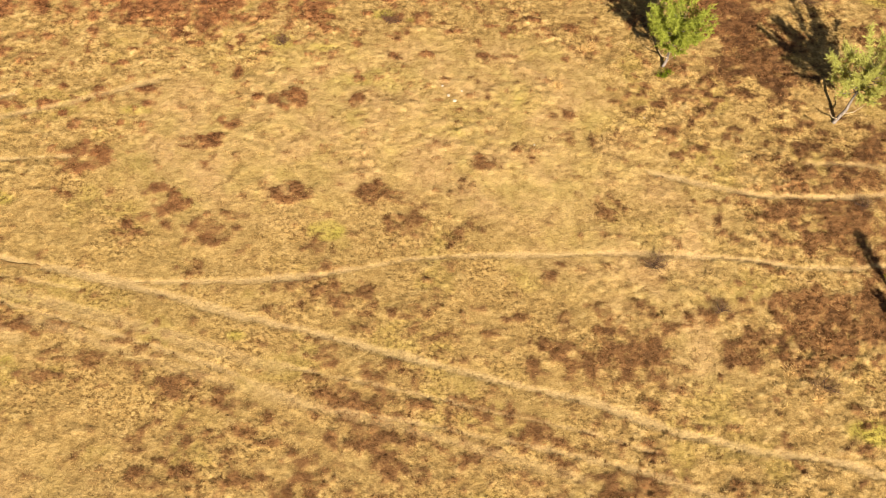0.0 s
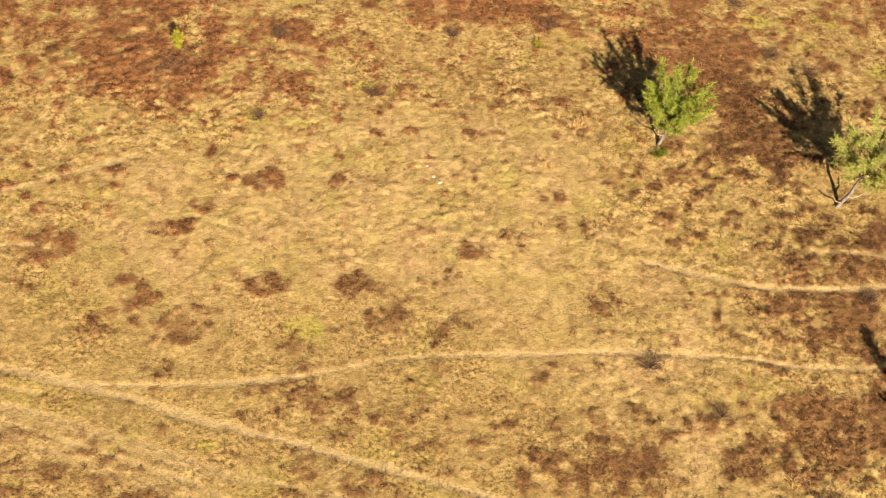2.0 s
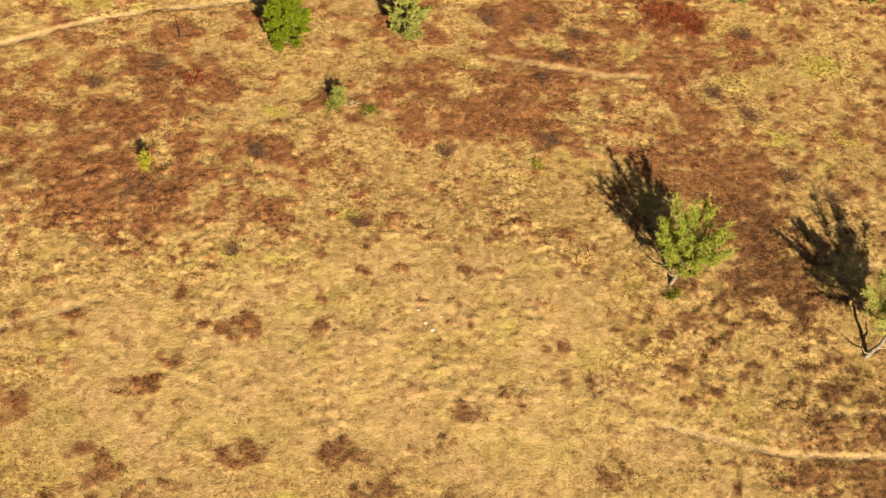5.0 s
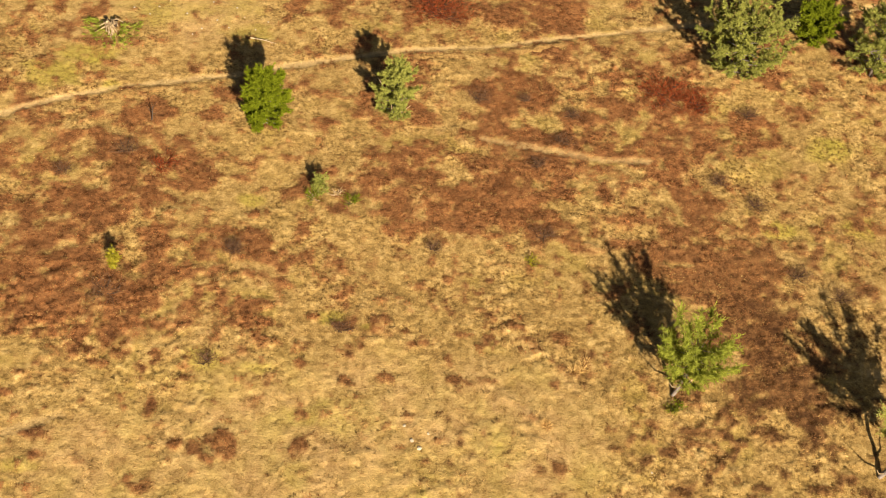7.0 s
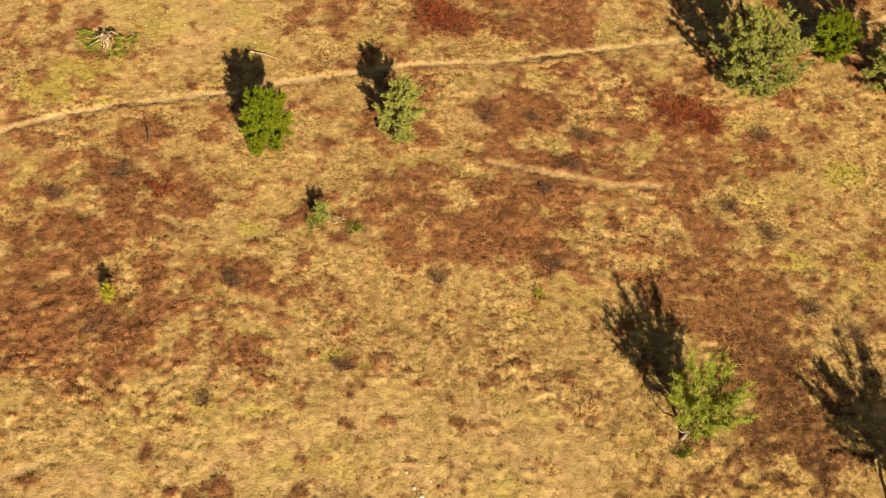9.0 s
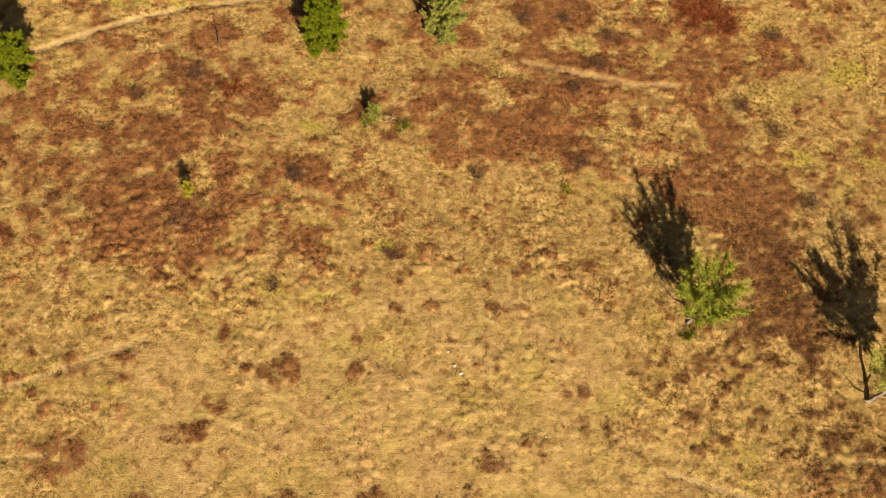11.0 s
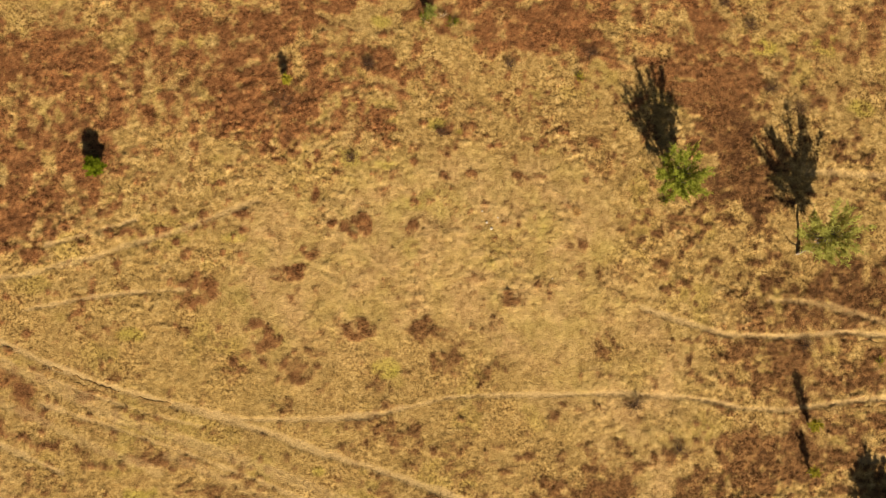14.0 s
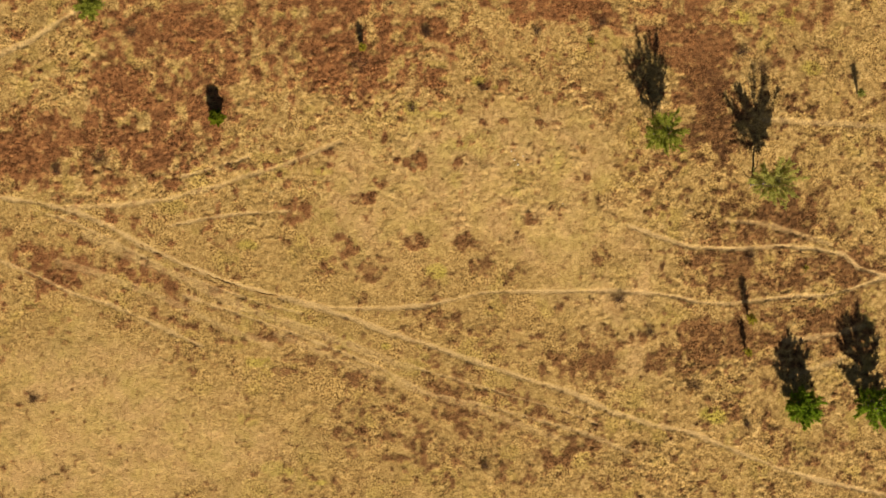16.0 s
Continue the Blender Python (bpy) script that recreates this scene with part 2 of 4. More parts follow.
# heather ground: outline, share covered
HEATHS = []
HEATHS.append(([(-21.43, 1.69), (-15.78, 3.68), (-12.6, 4.09), (-9.69, 4.9), (-6.37, 5.91), (-4.44, 6.91), (-1.41, 8.6), (1.02, 10.59), (4.47, 11.21), (7.21, 11.72), (8.32, 13.11), (9.27, 25.28), (-0.01, 23.04), (-5.85, 21.24), (-13.38, 18.85), (-24.76, 14.87)], 0.53))
HEATHS.append(([(8.32, 13.11), (7.21, 11.72), (10.16, 11.35), (11.6, 8.41), (13.65, 7.34), (19.07, 8.27), (14.65, 12.38), (15.85, 25.55), (9.27, 25.28)], 0.54))
HEATHS.append(([(14.65, 12.38), (19.07, 8.27), (24, 8.12), (29.21, 29.55), (15.85, 25.55)], 0.4))
HEATHS.append(([(-5.85, 21.63), (-0.01, 23.33), (9.27, 25.47), (10.75, 32.78), (-6.87, 30.51)], 0.62))
HEATHS.append(([(10.75, 32.78), (9.27, 25.47), (29.3, 30.03), (30.67, 35.28)], 0.4))
HEATHS.append(([(-22.94, 17.05), (-18.19, 17.56), (-12.27, 19.92), (-10.44, 22.73), (-14.11, 24.6), (-19.72, 27.2), (-25.07, 26.65)], 0.34))
HEATHS.append(([(-35.23, 9.09), (-23.63, 10.07), (-22.08, 0.61), (-27.39, -2.18), (-33.73, -3.1), (-37.59, -4.61), (-42.72, -4.94), (-43, 0.33), (-34.03, 1.72)], 0.74))
HEATHS.append(([(12.51, 10.98), (16.9, 11.32), (16.94, 5.08), (17.9, -1.19), (12.74, 4.76)], 0.98))
HEATHS.append(([(14.52, -6.21), (27.82, -5.56), (29.4, -6.79), (27.63, -8.4), (18.55, -9.73), (14.53, -9.32)], 0.80))
HEATHS.append(([(14.94, -10.72), (27.74, -9.21), (29.45, -13.2), (20.39, -15.59), (12.16, -17.05), (11.85, -13.42)], 0.66))
HEATHS.append(([(17.39, -1.19), (25.12, -0.73), (26.37, -4.95), (18.22, -5.2)], 0.76))
HEATHS.append(([(-39.92, -9.6), (-34.75, -9.56), (-25.58, -10.6), (-20.76, -11.86), (-20.97, -13.89), (-24.33, -16.28), (-28.81, -15.22), (-34.05, -13.26), (-39.85, -10.96)], 0.52))
HEATHS.append(([(-22.32, -14.36), (-15.19, -16.27), (-5.84, -19.2), (7.33, -21.8), (13.11, -24.44), (1.43, -27.02), (-10.63, -24.94), (-14.77, -21.62), (-11.3, -19.17), (-18.65, -17.28)], 0.35))
HEATHS.append(([(-6.96, -16.11), (0.57, -17.82), (8.15, -20.27), (3.54, -20.85), (-2.99, -19.51)], 0.54))
HEATHS.append(([(1.69, -14.12), (9.59, -13.62), (10.31, -18.05), (7.12, -17.84), (2.81, -16.82)], 0.5))
HEATHS.append(([(-2.8, 13.8), (2.7, 15.0), (7.1, 14.7), (7.6, 11.5), (2.6, 10.1), (-2.0, 11.0)], 1.0))
HEATHS.append(([(-17.0, 9.8), (-12.9, 10.1), (-9.8, 7.4), (-10.0, 4.9), (-13.9, 4.1), (-18.0, 3.7)], 0.80))
HEATHER_NORTHWEST = [
    (-11.92, -4, 0.9, 0.5), (-17.01, -5.29, 1.4, 0.9), (-26.26, -0.34, 1.7, 1), (-29.21, 0.35, 1.8, 0.9), (-32.64, -0.11, 1.6, 0.9),
    (-37.72, -1.34, 1.8, 1.1), (-38.5, -3.82, 2.3, 0.9), (-30.55, -3.51, 1.4, 0.5), (-26.93, -3.55, 0.7, 0.4), (-35.48, -8.1, 1.2, 0.4),
    (-33.91, -8.61, 0.8, 0.3), (-29.64, -6.82, 0.8, 0.5), (-31.45, -6.71, 0.9, 0.5), (-13.94, -7.17, 0.9, 0.6), (-14.36, -9.44, 0.7, 1.1),
    (-3.16, -6.74, 1.3, 1), (-8.2, -0.72, 0.7, 0.6), (-10.86, -9.64, 1.1, 1.2), (-7.31, -7.05, 1.5, 0.7),
]
HEATHER_MIDDLE = [
    (-5.53, -13.02, 1, 1), (-2.08, -13.72, 1.2, 0.5), (4.05, -11.52, 0.7, 0.6), (-29.02, -10.33, 1.8, 0.5), (-26.45, -11.08, 1.8, 0.4),
    (-22.74, -11.92, 1.4, 0.4), (-25.43, -14.34, 1.4, 0.6), (-19.21, -15.5, 2.7, 0.5), (-15.57, -16.66, 2, 0.5), (-13.3, -17.27, 1, 0.4),
    (-16.86, -17.93, 1.2, 0.4), (-10.99, -18.18, 1.6, 0.5), (-8.57, -18.99, 1.6, 0.5), (-10.62, -22.24, 2.3, 1.1), (-12.82, -22.81, 1.2, 0.7),
    (-8.04, -24.45, 1.8, 0.4), (-5.48, -23.29, 1.6, 0.5), (-3.2, -17.21, 1.5, 0.8), (-2.47, -20.81, 2.3, 0.8), (3.53, -20.35, 1.8, 0.6),
]
HEATHER_SOUTHEAST = [
    (0.67, -19.63, 1.6, 0.5), (6.92, -22.1, 2.3, 0.6), (11.55, -22.24, 1.4, 0.5), (-0.68, -24.45, 0.6, 0.3), (7.84, -15.53, 1.6, 0.9),
    (3.12, -15.12, 1.2, 0.6), (2.1, -14.02, 0.6, 0.3), (13.29, -14.43, 1.5, 0.7), (14.84, -12.73, 1.4, 0.8), (14.47, 7.15, 1.6, 2.2),
    (15.21, 3.38, 1.6, 1.3), (11.22, 0.57, 1.3, 0.4), (12.66, 0.88, 0.8, 0.4), (19.86, -3.09, 1.8, 1), (22.52, -1.98, 1.6, 0.6),
    (21.82, -4.5, 2.5, 0.4), (20.81, -8.23, 2.7, 0.8), (17.51, -7.62, 1.6, 0.6), (24.74, -7.59, 1.8, 0.6), (21.41, -10.96, 2.5, 0.6),
]
HEATHER_SOUTHEAST += [
    (25.08, -11.64, 1.8, 0.6), (27.77, -21.3, 1.1, 0.5), (6.41, 5.21, 0.4, 0.4),
]
HEATHER_NORTH = [
    (-11.26, 14.4, 0.6, 0.7), (-8.1, -0.12, 0.5, 0.3), (-10.79, 5.58, 0.9, 0.4), (-15.28, 4.47, 0.7, 0.4), (-2.93, 5.74, 0.4, 0.3),
    (-1.31, 3.08, 0.5, 0.2), (-4.56, 1.08, 0.3, 0.4), (6.11, 5.11, 0.3, 0.4), (9.48, 1.46, 0.5, 0.3), (14.69, 4.57, 1.2, 0.5),
    (14.97, 9.23, 1.1, 1.1), (12.74, 6.14, 1.2, 1), (11.63, 1.17, 0.9, 0.4), (14.6, 1.29, 1, 0.4), (5.99, 12.01, 1.5, 0.5),
    (1.02, 12.85, 2.2, 0.9), (-14.28, 6.74, 1.3, 0.6), (-15.26, 8.69, 1.1, 0.6), (-13.36, 11.64, 1.4, 0.6), (1.02, 12.95, 3.2, 1.3),
]
HEATHER_NORTH += [
    (4.47, 11.99, 2.7, 1.1), (-1.91, 13.41, 1.4, 1), (6.68, 16.13, 2, 1), (6.45, 21.67, 2.4, 1.2), (12.26, 17.65, 1.6, 1.1),
    (-7.69, -0.42, 0.5, 0.8), (-4.66, -0.4, 0.4, 0.6), (-10.61, -2.51, 0.6, 0.5), (-11.02, -3.7, 0.7, 0.5), (-2.93, 2.87, 0.3, 0.3),
    (-9.41, -0.52, 0.3, 0.3), (-4.56, 1.08, 0.4, 0.4), (1.63, 3.2, 0.4, 0.3), (5.81, -0.85, 0.5, 0.5), (3.15, -3.54, 0.4, 0.4),
]
HEATHER_SOUTH = [
    (-11.12, -3.7, 0.6, 0.3), (-7.79, -0.62, 0.5, 0.9), (1.62, -4.34, 0.9, 0.5), (-2.76, -6.64, 0.9, 0.8), (-2.56, -8.53, 1, 0.8),
    (-12.75, -7.86, 0.8, 0.8), (-12.96, -9.44, 0.3, 0.5), (-10.25, -8.95, 0.8, 0.7), (-4.92, -13.02, 0.9, 0.6), (-0.25, -15.11, 1.4, 0.4),
    (2.92, -13.92, 0.4, 0.4), (10.41, 0.07, 0.6, 0.3), (9.17, -15.93, 0.9, 0.8), (3.94, -15.52, 0.8, 0.6), (1.9, -14.72, 0.9, 0.4),
    (-14.1, -16.28, 1.8, 0.6), (-17.33, -15.44, 1.4, 0.5), (-11.48, -20.46, 1.1, 0.7), (0.37, -20.83, 1.8, 0.6), (-3.7, -19.3, 1.3, 0.4),
]
GREEN_TURF = [
    (-4.86, 0.88, 1, 0.6), (23.07, 9.1, 0.9, 0.7), (-5.81, -9.14, 0.7, 0.6), (-9.28, -15.4, 0.6, 0.4), (-19.45, -17.34, 1.1, 0.6),
    (-19.91, -21.99, 0.9, 0.6), (-17.34, -25.82, 1.1, 0.6), (-13.7, -26.69, 0.6, 0.3), (17.43, -19.22, 1.2, 0.7), (-20.6, -8.04, 0.9, 0.5),
    (-15.02, -1.83, 0.9, 0.4), (-3.44, 6.03, 0.6, 0.4), (-3.04, 1.59, 0.7, 0.4), (-6.47, 3.25, 0.9, 0.4), (-1.82, 5.64, 0.5, 0.3),
    (-11.42, 24.93, 1.6, 0.7), (-14.18, 19.13, 0.5, 0.4), (20.78, 13.23, 1, 0.7), (20.32, 17.92, 1.1, 1.1), (17.2, 12.6, 1, 0.5),
]
GREEN_TURF += [
    (-13.19, 26.34, 2.1, 0.7), (-7.35, 12.48, 0.6, 0.5), (-12.52, 24.62, 1.8, 1), (-9.12, 25.34, 1.6, 1.2), (-7.93, 23.53, 1.3, 0.8),
    (-16.77, 19.68, 1.5, 0.9), (-15.46, 21.23, 1.5, 0.7), (-3.34, 1.19, 0.8, 0.8), (-4.66, -1.69, 0.6, 0.7), (-8.69, 3.53, 1, 0.8),
    (-0.2, -2.46, 0.9, 0.6), (2.85, 0.23, 1, 0.8),
]
# short-cropped turf of the clearing
CLEARING = [(-16.02, -5.49), (-14.71, 0.04), (-6.97, 5.12), (0.41, 6.35), (6.11, 4.51), (8.98, -1.63), (11.44, -6.61), (4.88, -9.22), (-3.98, -7.64), (-11.06, -9.54)]
# low grey-green bushes: x, y, radius, height
BUSHES = [
    (9.09, -10.51, 0.75, 0.6), (11.83, -13.05, 0.55, 0.6), (15.76, -17.08, 0.9, 0.5), (20.34, -20.07, 0.55, 0.5), (-0.71, -24.63, 0.45, 0.4),
    (-32.73, -2.14, 0.95, 0.5), (-35.9, -3.28, 0.6, 0.5), (-36.69, -21.37, 0.6, 0.35), (-30.76, 7.83, 0.8, 0.5), (19.16, 8.72, 0.85, 0.5),
    (19.45, -6.34, 0.7, 0.5), (-8.53, 3.53, 0.5, 0.5), (-7.94, 9.55, 0.5, 0.5),
]
BUSHES_NORTH = [
    (-15.65, 13.51, 0.6, 0.4), (-13.02, 14.98, 0.8, 0.5), (-13.07, 6.67, 1.1, 0.45), (0.85, 10.25, 0.5, 0.55), (-7.8, 9.56, 0.6, 0.45),
    (3.23, 19.91, 0.75, 0.5), (5.86, 15.78, 0.6, 0.4), (7.1, 17.39, 0.7, 0.4), (7.75, 19.15, 0.55, 0.4), (14.44, 15.4, 0.65, 0.5),
    (16.04, 14.05, 0.8, 0.4), (17.42, 9.88, 0.75, 0.45), (5.87, 11.33, 0.7, 0.4), (-3.08, 5.52, 0.6, 0.35), (5.47, 20.03, 0.4, 0.4),
    (16.55, 20.1, 0.7, 0.4),
]
CLEARINGS = [CLEARING]
CLEARINGS.append([(-20.92, 24.66), (-16.64, 28.01), (-5.68, 29.37), (-5.95, 23.2), (-10.28, 20.84), (-13.81, 22.35), (-17.33, 21.59)])
CLEARINGS.append([(-40.42, -16.77), (-34.38, -15.98), (-28.73, -16.79), (-20.99, -19.23), (-14.54, -23.85), (-21.15, -28.75), (-39.76, -29.71)])
CLEARINGS.append([(3.45, -6.73), (13.19, -6.01), (13.6, -11.52), (11.44, -13.42), (11.23, -17.55), (5.38, -13.42), (2.32, -10.42)])
# eroded turf edges on the south side of the paths
BANKS = []
BANKS.append([(-0.77, 22.75), (0.57, 22.99), (2.2, 23.21), (4.1, 23.53), (5.76, 23.97), (7.72, 24.53), (8.87, 24.84)])
BANKS.append([(-30.14, -8), (-27.68, -9.12), (-24.7, -10.15), (-22.06, -11.07), (-19.84, -11.56), (-17.58, -11.91)])
BANKS.append([(-16.02, 17.87), (-13.9, 18.86), (-11.44, 19.58), (-8.67, 20.26)])
BANKS.append([(4.95, 23.75), (6.64, 24.17), (9.24, 24.97)])
BANKS.append([(20.21, -10.08), (23.11, -9.62), (25.84, -9.29), (27.88, -8.64)])
BANKS.append([(-25.63, -10.16), (-23.64, -10.89), (-21.66, -11.46)])
BANKS.append([(21.71, -5.64), (24.64, -5.68), (26.73, -5.94)])
BANKS.append([(-2.92, -11.06), (-1.32, -10.76), (0.05, -10.62)])
# gaps of pale straw in the heather: x, y, radii
PALE_STRAW = [
    (-3.94, 16.13, 2.2, 1.2), (-7.65, 12.38, 1.9, 1.4), (-14.55, 13.1, 1.4, 0.8), (10.56, 13.82, 1.8, 0.9), (-10.48, 16.85, 1.5, 0.8),
    (1.6, 21.23, 1.3, 0.7), (4.32, 22.61, 2.2, 0.6), (15.84, 16.51, 1.6, 0.8), (20.72, 18.42, 1.6, 2.2), (11.49, 25.69, 1.7, 0.8),
    (-10.15, 21.87, 1.5, 0.8), (-4.83, 23.76, 1.6, 0.8), (6.26, 18.47, 1.6, 0.5), (-18.54, -0.26, 2.3, 0.6), (-29.58, 0.93, 1.6, 0.8),
    (-8.07, 7.18, 2, 0.6), (-13.31, 2.02, 2.3, 0.6), (-21.06, -10.49, 1.9, 0.5), (-12.28, -11.43, 2.7, 0.5), (-16.85, -16.35, 2.3, 0.5),
]
PALE_STRAW += [
    (7.42, 8.28, 1.6, 1.2), (6.31, 5.4, 1.6, 1.2), (-2.82, 10.76, 1.6, 0.8), (23.88, 9.61, 4.5, 2.7), (21.97, 5.91, 3.1, 1.2),
    (26.73, 3.01, 2.7, 2.7), (11.34, -18.97, 2.7, 1.8), (16.91, -18.6, 3.1, 1.1), (9.39, -11.82, 1.8, 1.4), (11.11, 2.36, 1.3, 0.9),
    (-5.05, 18.74, 1.6, 1.6), (-3.54, 20.69, 1.6, 1.2), (-7.26, 15.81, 1.5, 1), (1.4, 19.78, 1.6, 1), (-2.33, 17.12, 1.6, 0.8),
    (16.91, 21.11, 1.7, 1), (21.53, 19.21, 1.7, 1.2),
]

rng = np.random.default_rng(7)
LATTICE = rng.random((4, 256, 256))


def value_noise(x, y, size, layer=0):
    """Smooth noise from 0 to 1 with blobs of that size in metres."""
    u, v = np.asarray(x) / size + 1000.37, np.asarray(y) / size + 1000.71
    i, j = np.floor(u).astype(int), np.floor(v).astype(int)
    fu, fv = u - i, v - j
    fu, fv = fu * fu * (3 - 2 * fu), fv * fv * (3 - 2 * fv)
    g = LATTICE[layer]
    a, b = g[i % 256, j % 256], g[(i + 1) % 256, j % 256]
    c, d = g[i % 256, (j + 1) % 256], g[(i + 1) % 256, (j + 1) % 256]
    return (a * (1 - fu) + b * fu) * (1 - fv) + (c * (1 - fu) + d * fu) * fv


def fractal(x, y, size, layer=0):
    return (value_noise(x, y, size, layer) + 0.55 * value_noise(x, y, size / 2.1, (layer + 1) % 4)
            + 0.3 * value_noise(x, y, size / 4.3, (layer + 2) % 4)) / 1.85


def clumps(x, y, size, layer=0):
    """Rounded clumps of that size: how far out from the middle of its clump a place lies (0 to 1), and a number of the clump's own."""
    sway = 0.55 * size
    u = (np.asarray(x) + (value_noise(x, y, size * 1.3, layer) - 0.5) * sway) / size + 500.21
    v = (np.asarray(y) + (value_noise(x, y, size * 1.3, (layer + 1) % 4) - 0.5) * sway) / size + 500.83
    i, j = np.floor(u).astype(int), np.floor(v).astype(int)
    best, own = np.full(np.shape(u), 9.0), np.zeros(np.shape(u))
    gx, gy, gid = LATTICE[layer], LATTICE[(layer + 1) % 4], LATTICE[(layer + 2) % 4]
    for di in (-1, 0, 1):
        for dj in (-1, 0, 1):
            a, b = (i + di) % 256, (j + dj) % 256
            d = (i + di + 0.1 + 0.8 * gx[a, b] - u) ** 2 + (j + dj + 0.1 + 0.8 * gy[b, a] - v) ** 2
            near = d < best
            best, own = np.where(near, d, best), np.where(near, gid[a, (b + 71) % 256], own)
    return np.sqrt(best).clip(0, 1), own


def smooth(v, a, b):
    t = np.clip((v - a) / (b - a), 0, 1)
    return t * t * (3 - 2 * t)


def to_line(x, y, line):
    best = np.full(np.shape(x), 1e9)
    for (ax, ay), (bx, by) in zip(line, line[1:]):
        dx, dy = bx - ax, by - ay
        k = np.clip(((x - ax) * dx + (y - ay) * dy) / (dx * dx + dy * dy), 0, 1)
        best = np.minimum(best, np.hypot(x - ax - k * dx, y - ay - k * dy))
    return best


def inside(x, y, ring):
    """Distance into the ring: positive within, negative outside."""
    odd = np.zeros(np.shape(x), bool)
    for (ax, ay), (bx, by) in zip(ring, ring[1:] + ring[:1]):
        if ay != by:
            odd ^= ((ay > y) != (by > y)) & (x < (bx - ax) * (y - ay) / (by - ay) + ax)
    d = to_line(x, y, ring + ring[:1])
    return np.where(odd, d, -d)


def calm(x, y):
    """Where the growth is smoother: 1 on the straw turf south of the clearing, half on the heath north of it."""
    return smooth(-y, 3.0, 8.0) * (1 - smooth(x, 3.0, 9.0)) + 0.55 * smooth(y, 6.0, 11.0)


def worn(x, y):
    out = np.zeros(np.shape(x))
    wobble = (fractal(x, y, 1.6, 2) - 0.5) * 0.25 + (fractal(x, y, 0.4, 1) - 0.5) * 0.2
    for line, half, wear in TRACKS:
        d = to_line(x, y, line) + wobble
        out = np.maximum(out, wear * (1 - smooth(d, half * 0.35, half * 1.15)))
    return out * (0.62 + 0.6 * fractal(x, y, 0.7, 1)).clip(0, 1)


def spots(x, y, rows, rough):
    out = np.zeros(np.shape(x))
    for px, py, rx, ry in rows:
        near = (np.abs(x - px) < rx * 2.2) & (np.abs(y - py) < ry * 2.2)
        d = np.hypot((x[near] - px) / rx, (y[near] - py) / ry) + rough[near]
        out[near] = np.maximum(out[near], 1 - smooth(d, 0.62, 1.22))
    return out


def heath(x, y):
    """How thickly heather grows, 0 to 1."""
    warp = (fractal(x, y, 1.0, 3) - 0.5) * 1.9
    out = np.zeros(np.shape(x))
    for rows in (HEATHER_NORTHWEST, HEATHER_MIDDLE, HEATHER_SOUTHEAST, HEATHER_NORTH, HEATHER_SOUTH):
        out = np.maximum(out, spots(x, y, rows, warp) * (0.76 - 0.17 * calm(x, y)))
    fine = fractal(x, y, 0.5, 2)
    mottle = fractal(x, y, 2.8, 0) * 0.52 + fractal(x, y, 0.9, 1) * 0.48
    for ring, share in HEATHS:
        edge = smooth(inside(x, y, ring) + (fractal(x, y, 3.0, 2) - 0.5) * 5.0, -2.0, 2.0)
        out = np.maximum(out, edge * (0.25 * share + 0.11 * smooth(y, 5.0, 10.0) + 0.85 * smooth(mottle + (share - 0.5) * 0.5, 0.30, 0.72)))
    out = out * (1 - 0.85 * spots(x, y, PALE_STRAW, warp * 0.7))
    out = np.maximum(out, smooth(fractal(x, y, 1.1, 3), 0.55, 0.74) * 0.6 * (1 - 0.8 * cropped(x, y)) * (1 - 0.4 * calm(x, y)))
    out = np.maximum(out, smooth(fractal(x, y, 0.6, 1), 0.61, 0.75) * 0.66 * (1 - 0.6 * cropped(x, y)) * (1 - 0.5 * calm(x, y)))
    open_heath = smooth(fractal(x, y, 9.0, 0) * 0.55 + fractal(x, y, 2.8, 1) * 0.45, 0.44, 0.60) * 0.75
    out = np.maximum(out, open_heath * (1 - smooth(rim(x, y), -3.0, 3.0)))
    out = smooth(out + (fine - 0.5) * 1.7, 0.21, 0.86)
    return (out * (1 - 0.95 * worn(x, y))).clip(0, 1)


def cropped(x, y):
    """The short turf in the middle of the clearing."""
    d = np.max([inside(x, y, ring) for ring in CLEARINGS], axis=0) + (fractal(x, y, 4.0, 1) - 0.5) * 6.0
    return smooth(d, -1.5, 3.0) * (0.5 + 0.5 * fractal(x, y, 1.7, 3))


def green(x, y):
    w = (fractal(x, y, 1.2, 2) - 0.5) * 1.2
    return spots(x, y, GREEN_TURF, w) * 0.68 + 0.25 * smooth(fractal(x, y, 2.0, 1), 0.56, 0.76) * (1 - heath(x, y))


def rim(x, y):
    return np.minimum(np.minimum(x + 45, 35 - x), np.minimum(y + 32, 36 - y))


def within(x, y):
    """1 on the heath round the clearing, 0 far beyond it."""
    return smooth(rim(x, y), 0.1, 2.5)


def mounds(x, y):
    """Tussocks of the turf: low domes in two sizes."""
    d, own = clumps(x, y, 0.46, 0)
    e, other = clumps(x, y, 0.24, 2)
    rough = (0.35 + 1.1 * smooth(fractal(x, y, 2.6, 1), 0.3, 0.75)) * (1 - 0.45 * calm(x, y))
    return ((0.1 + 0.9 * own) * (1 - (d / 0.8) ** 2).clip(0, 1) * 0.058 + (0.2 + 0.8 * other) * (1 - (e / 0.8) ** 2).clip(0, 1) * 0.050) * rough


def height(x, y):
    h = (fractal(x, y, 5.5, 1) - 0.5) * 0.22 + (fractal(x, y, 0.9, 3) - 0.5) * 0.035
    w = worn(x, y)
    return (h + mounds(x, y) * (1 - 0.3 * cropped(x, y)) * (1 - 0.85 * w) + 0.04 * heath(x, y) - 0.045 * w) * within(x, y)


def height_at(x, y):
    return float(height(np.array([float(x)]), np.array([float(y)]))[0])


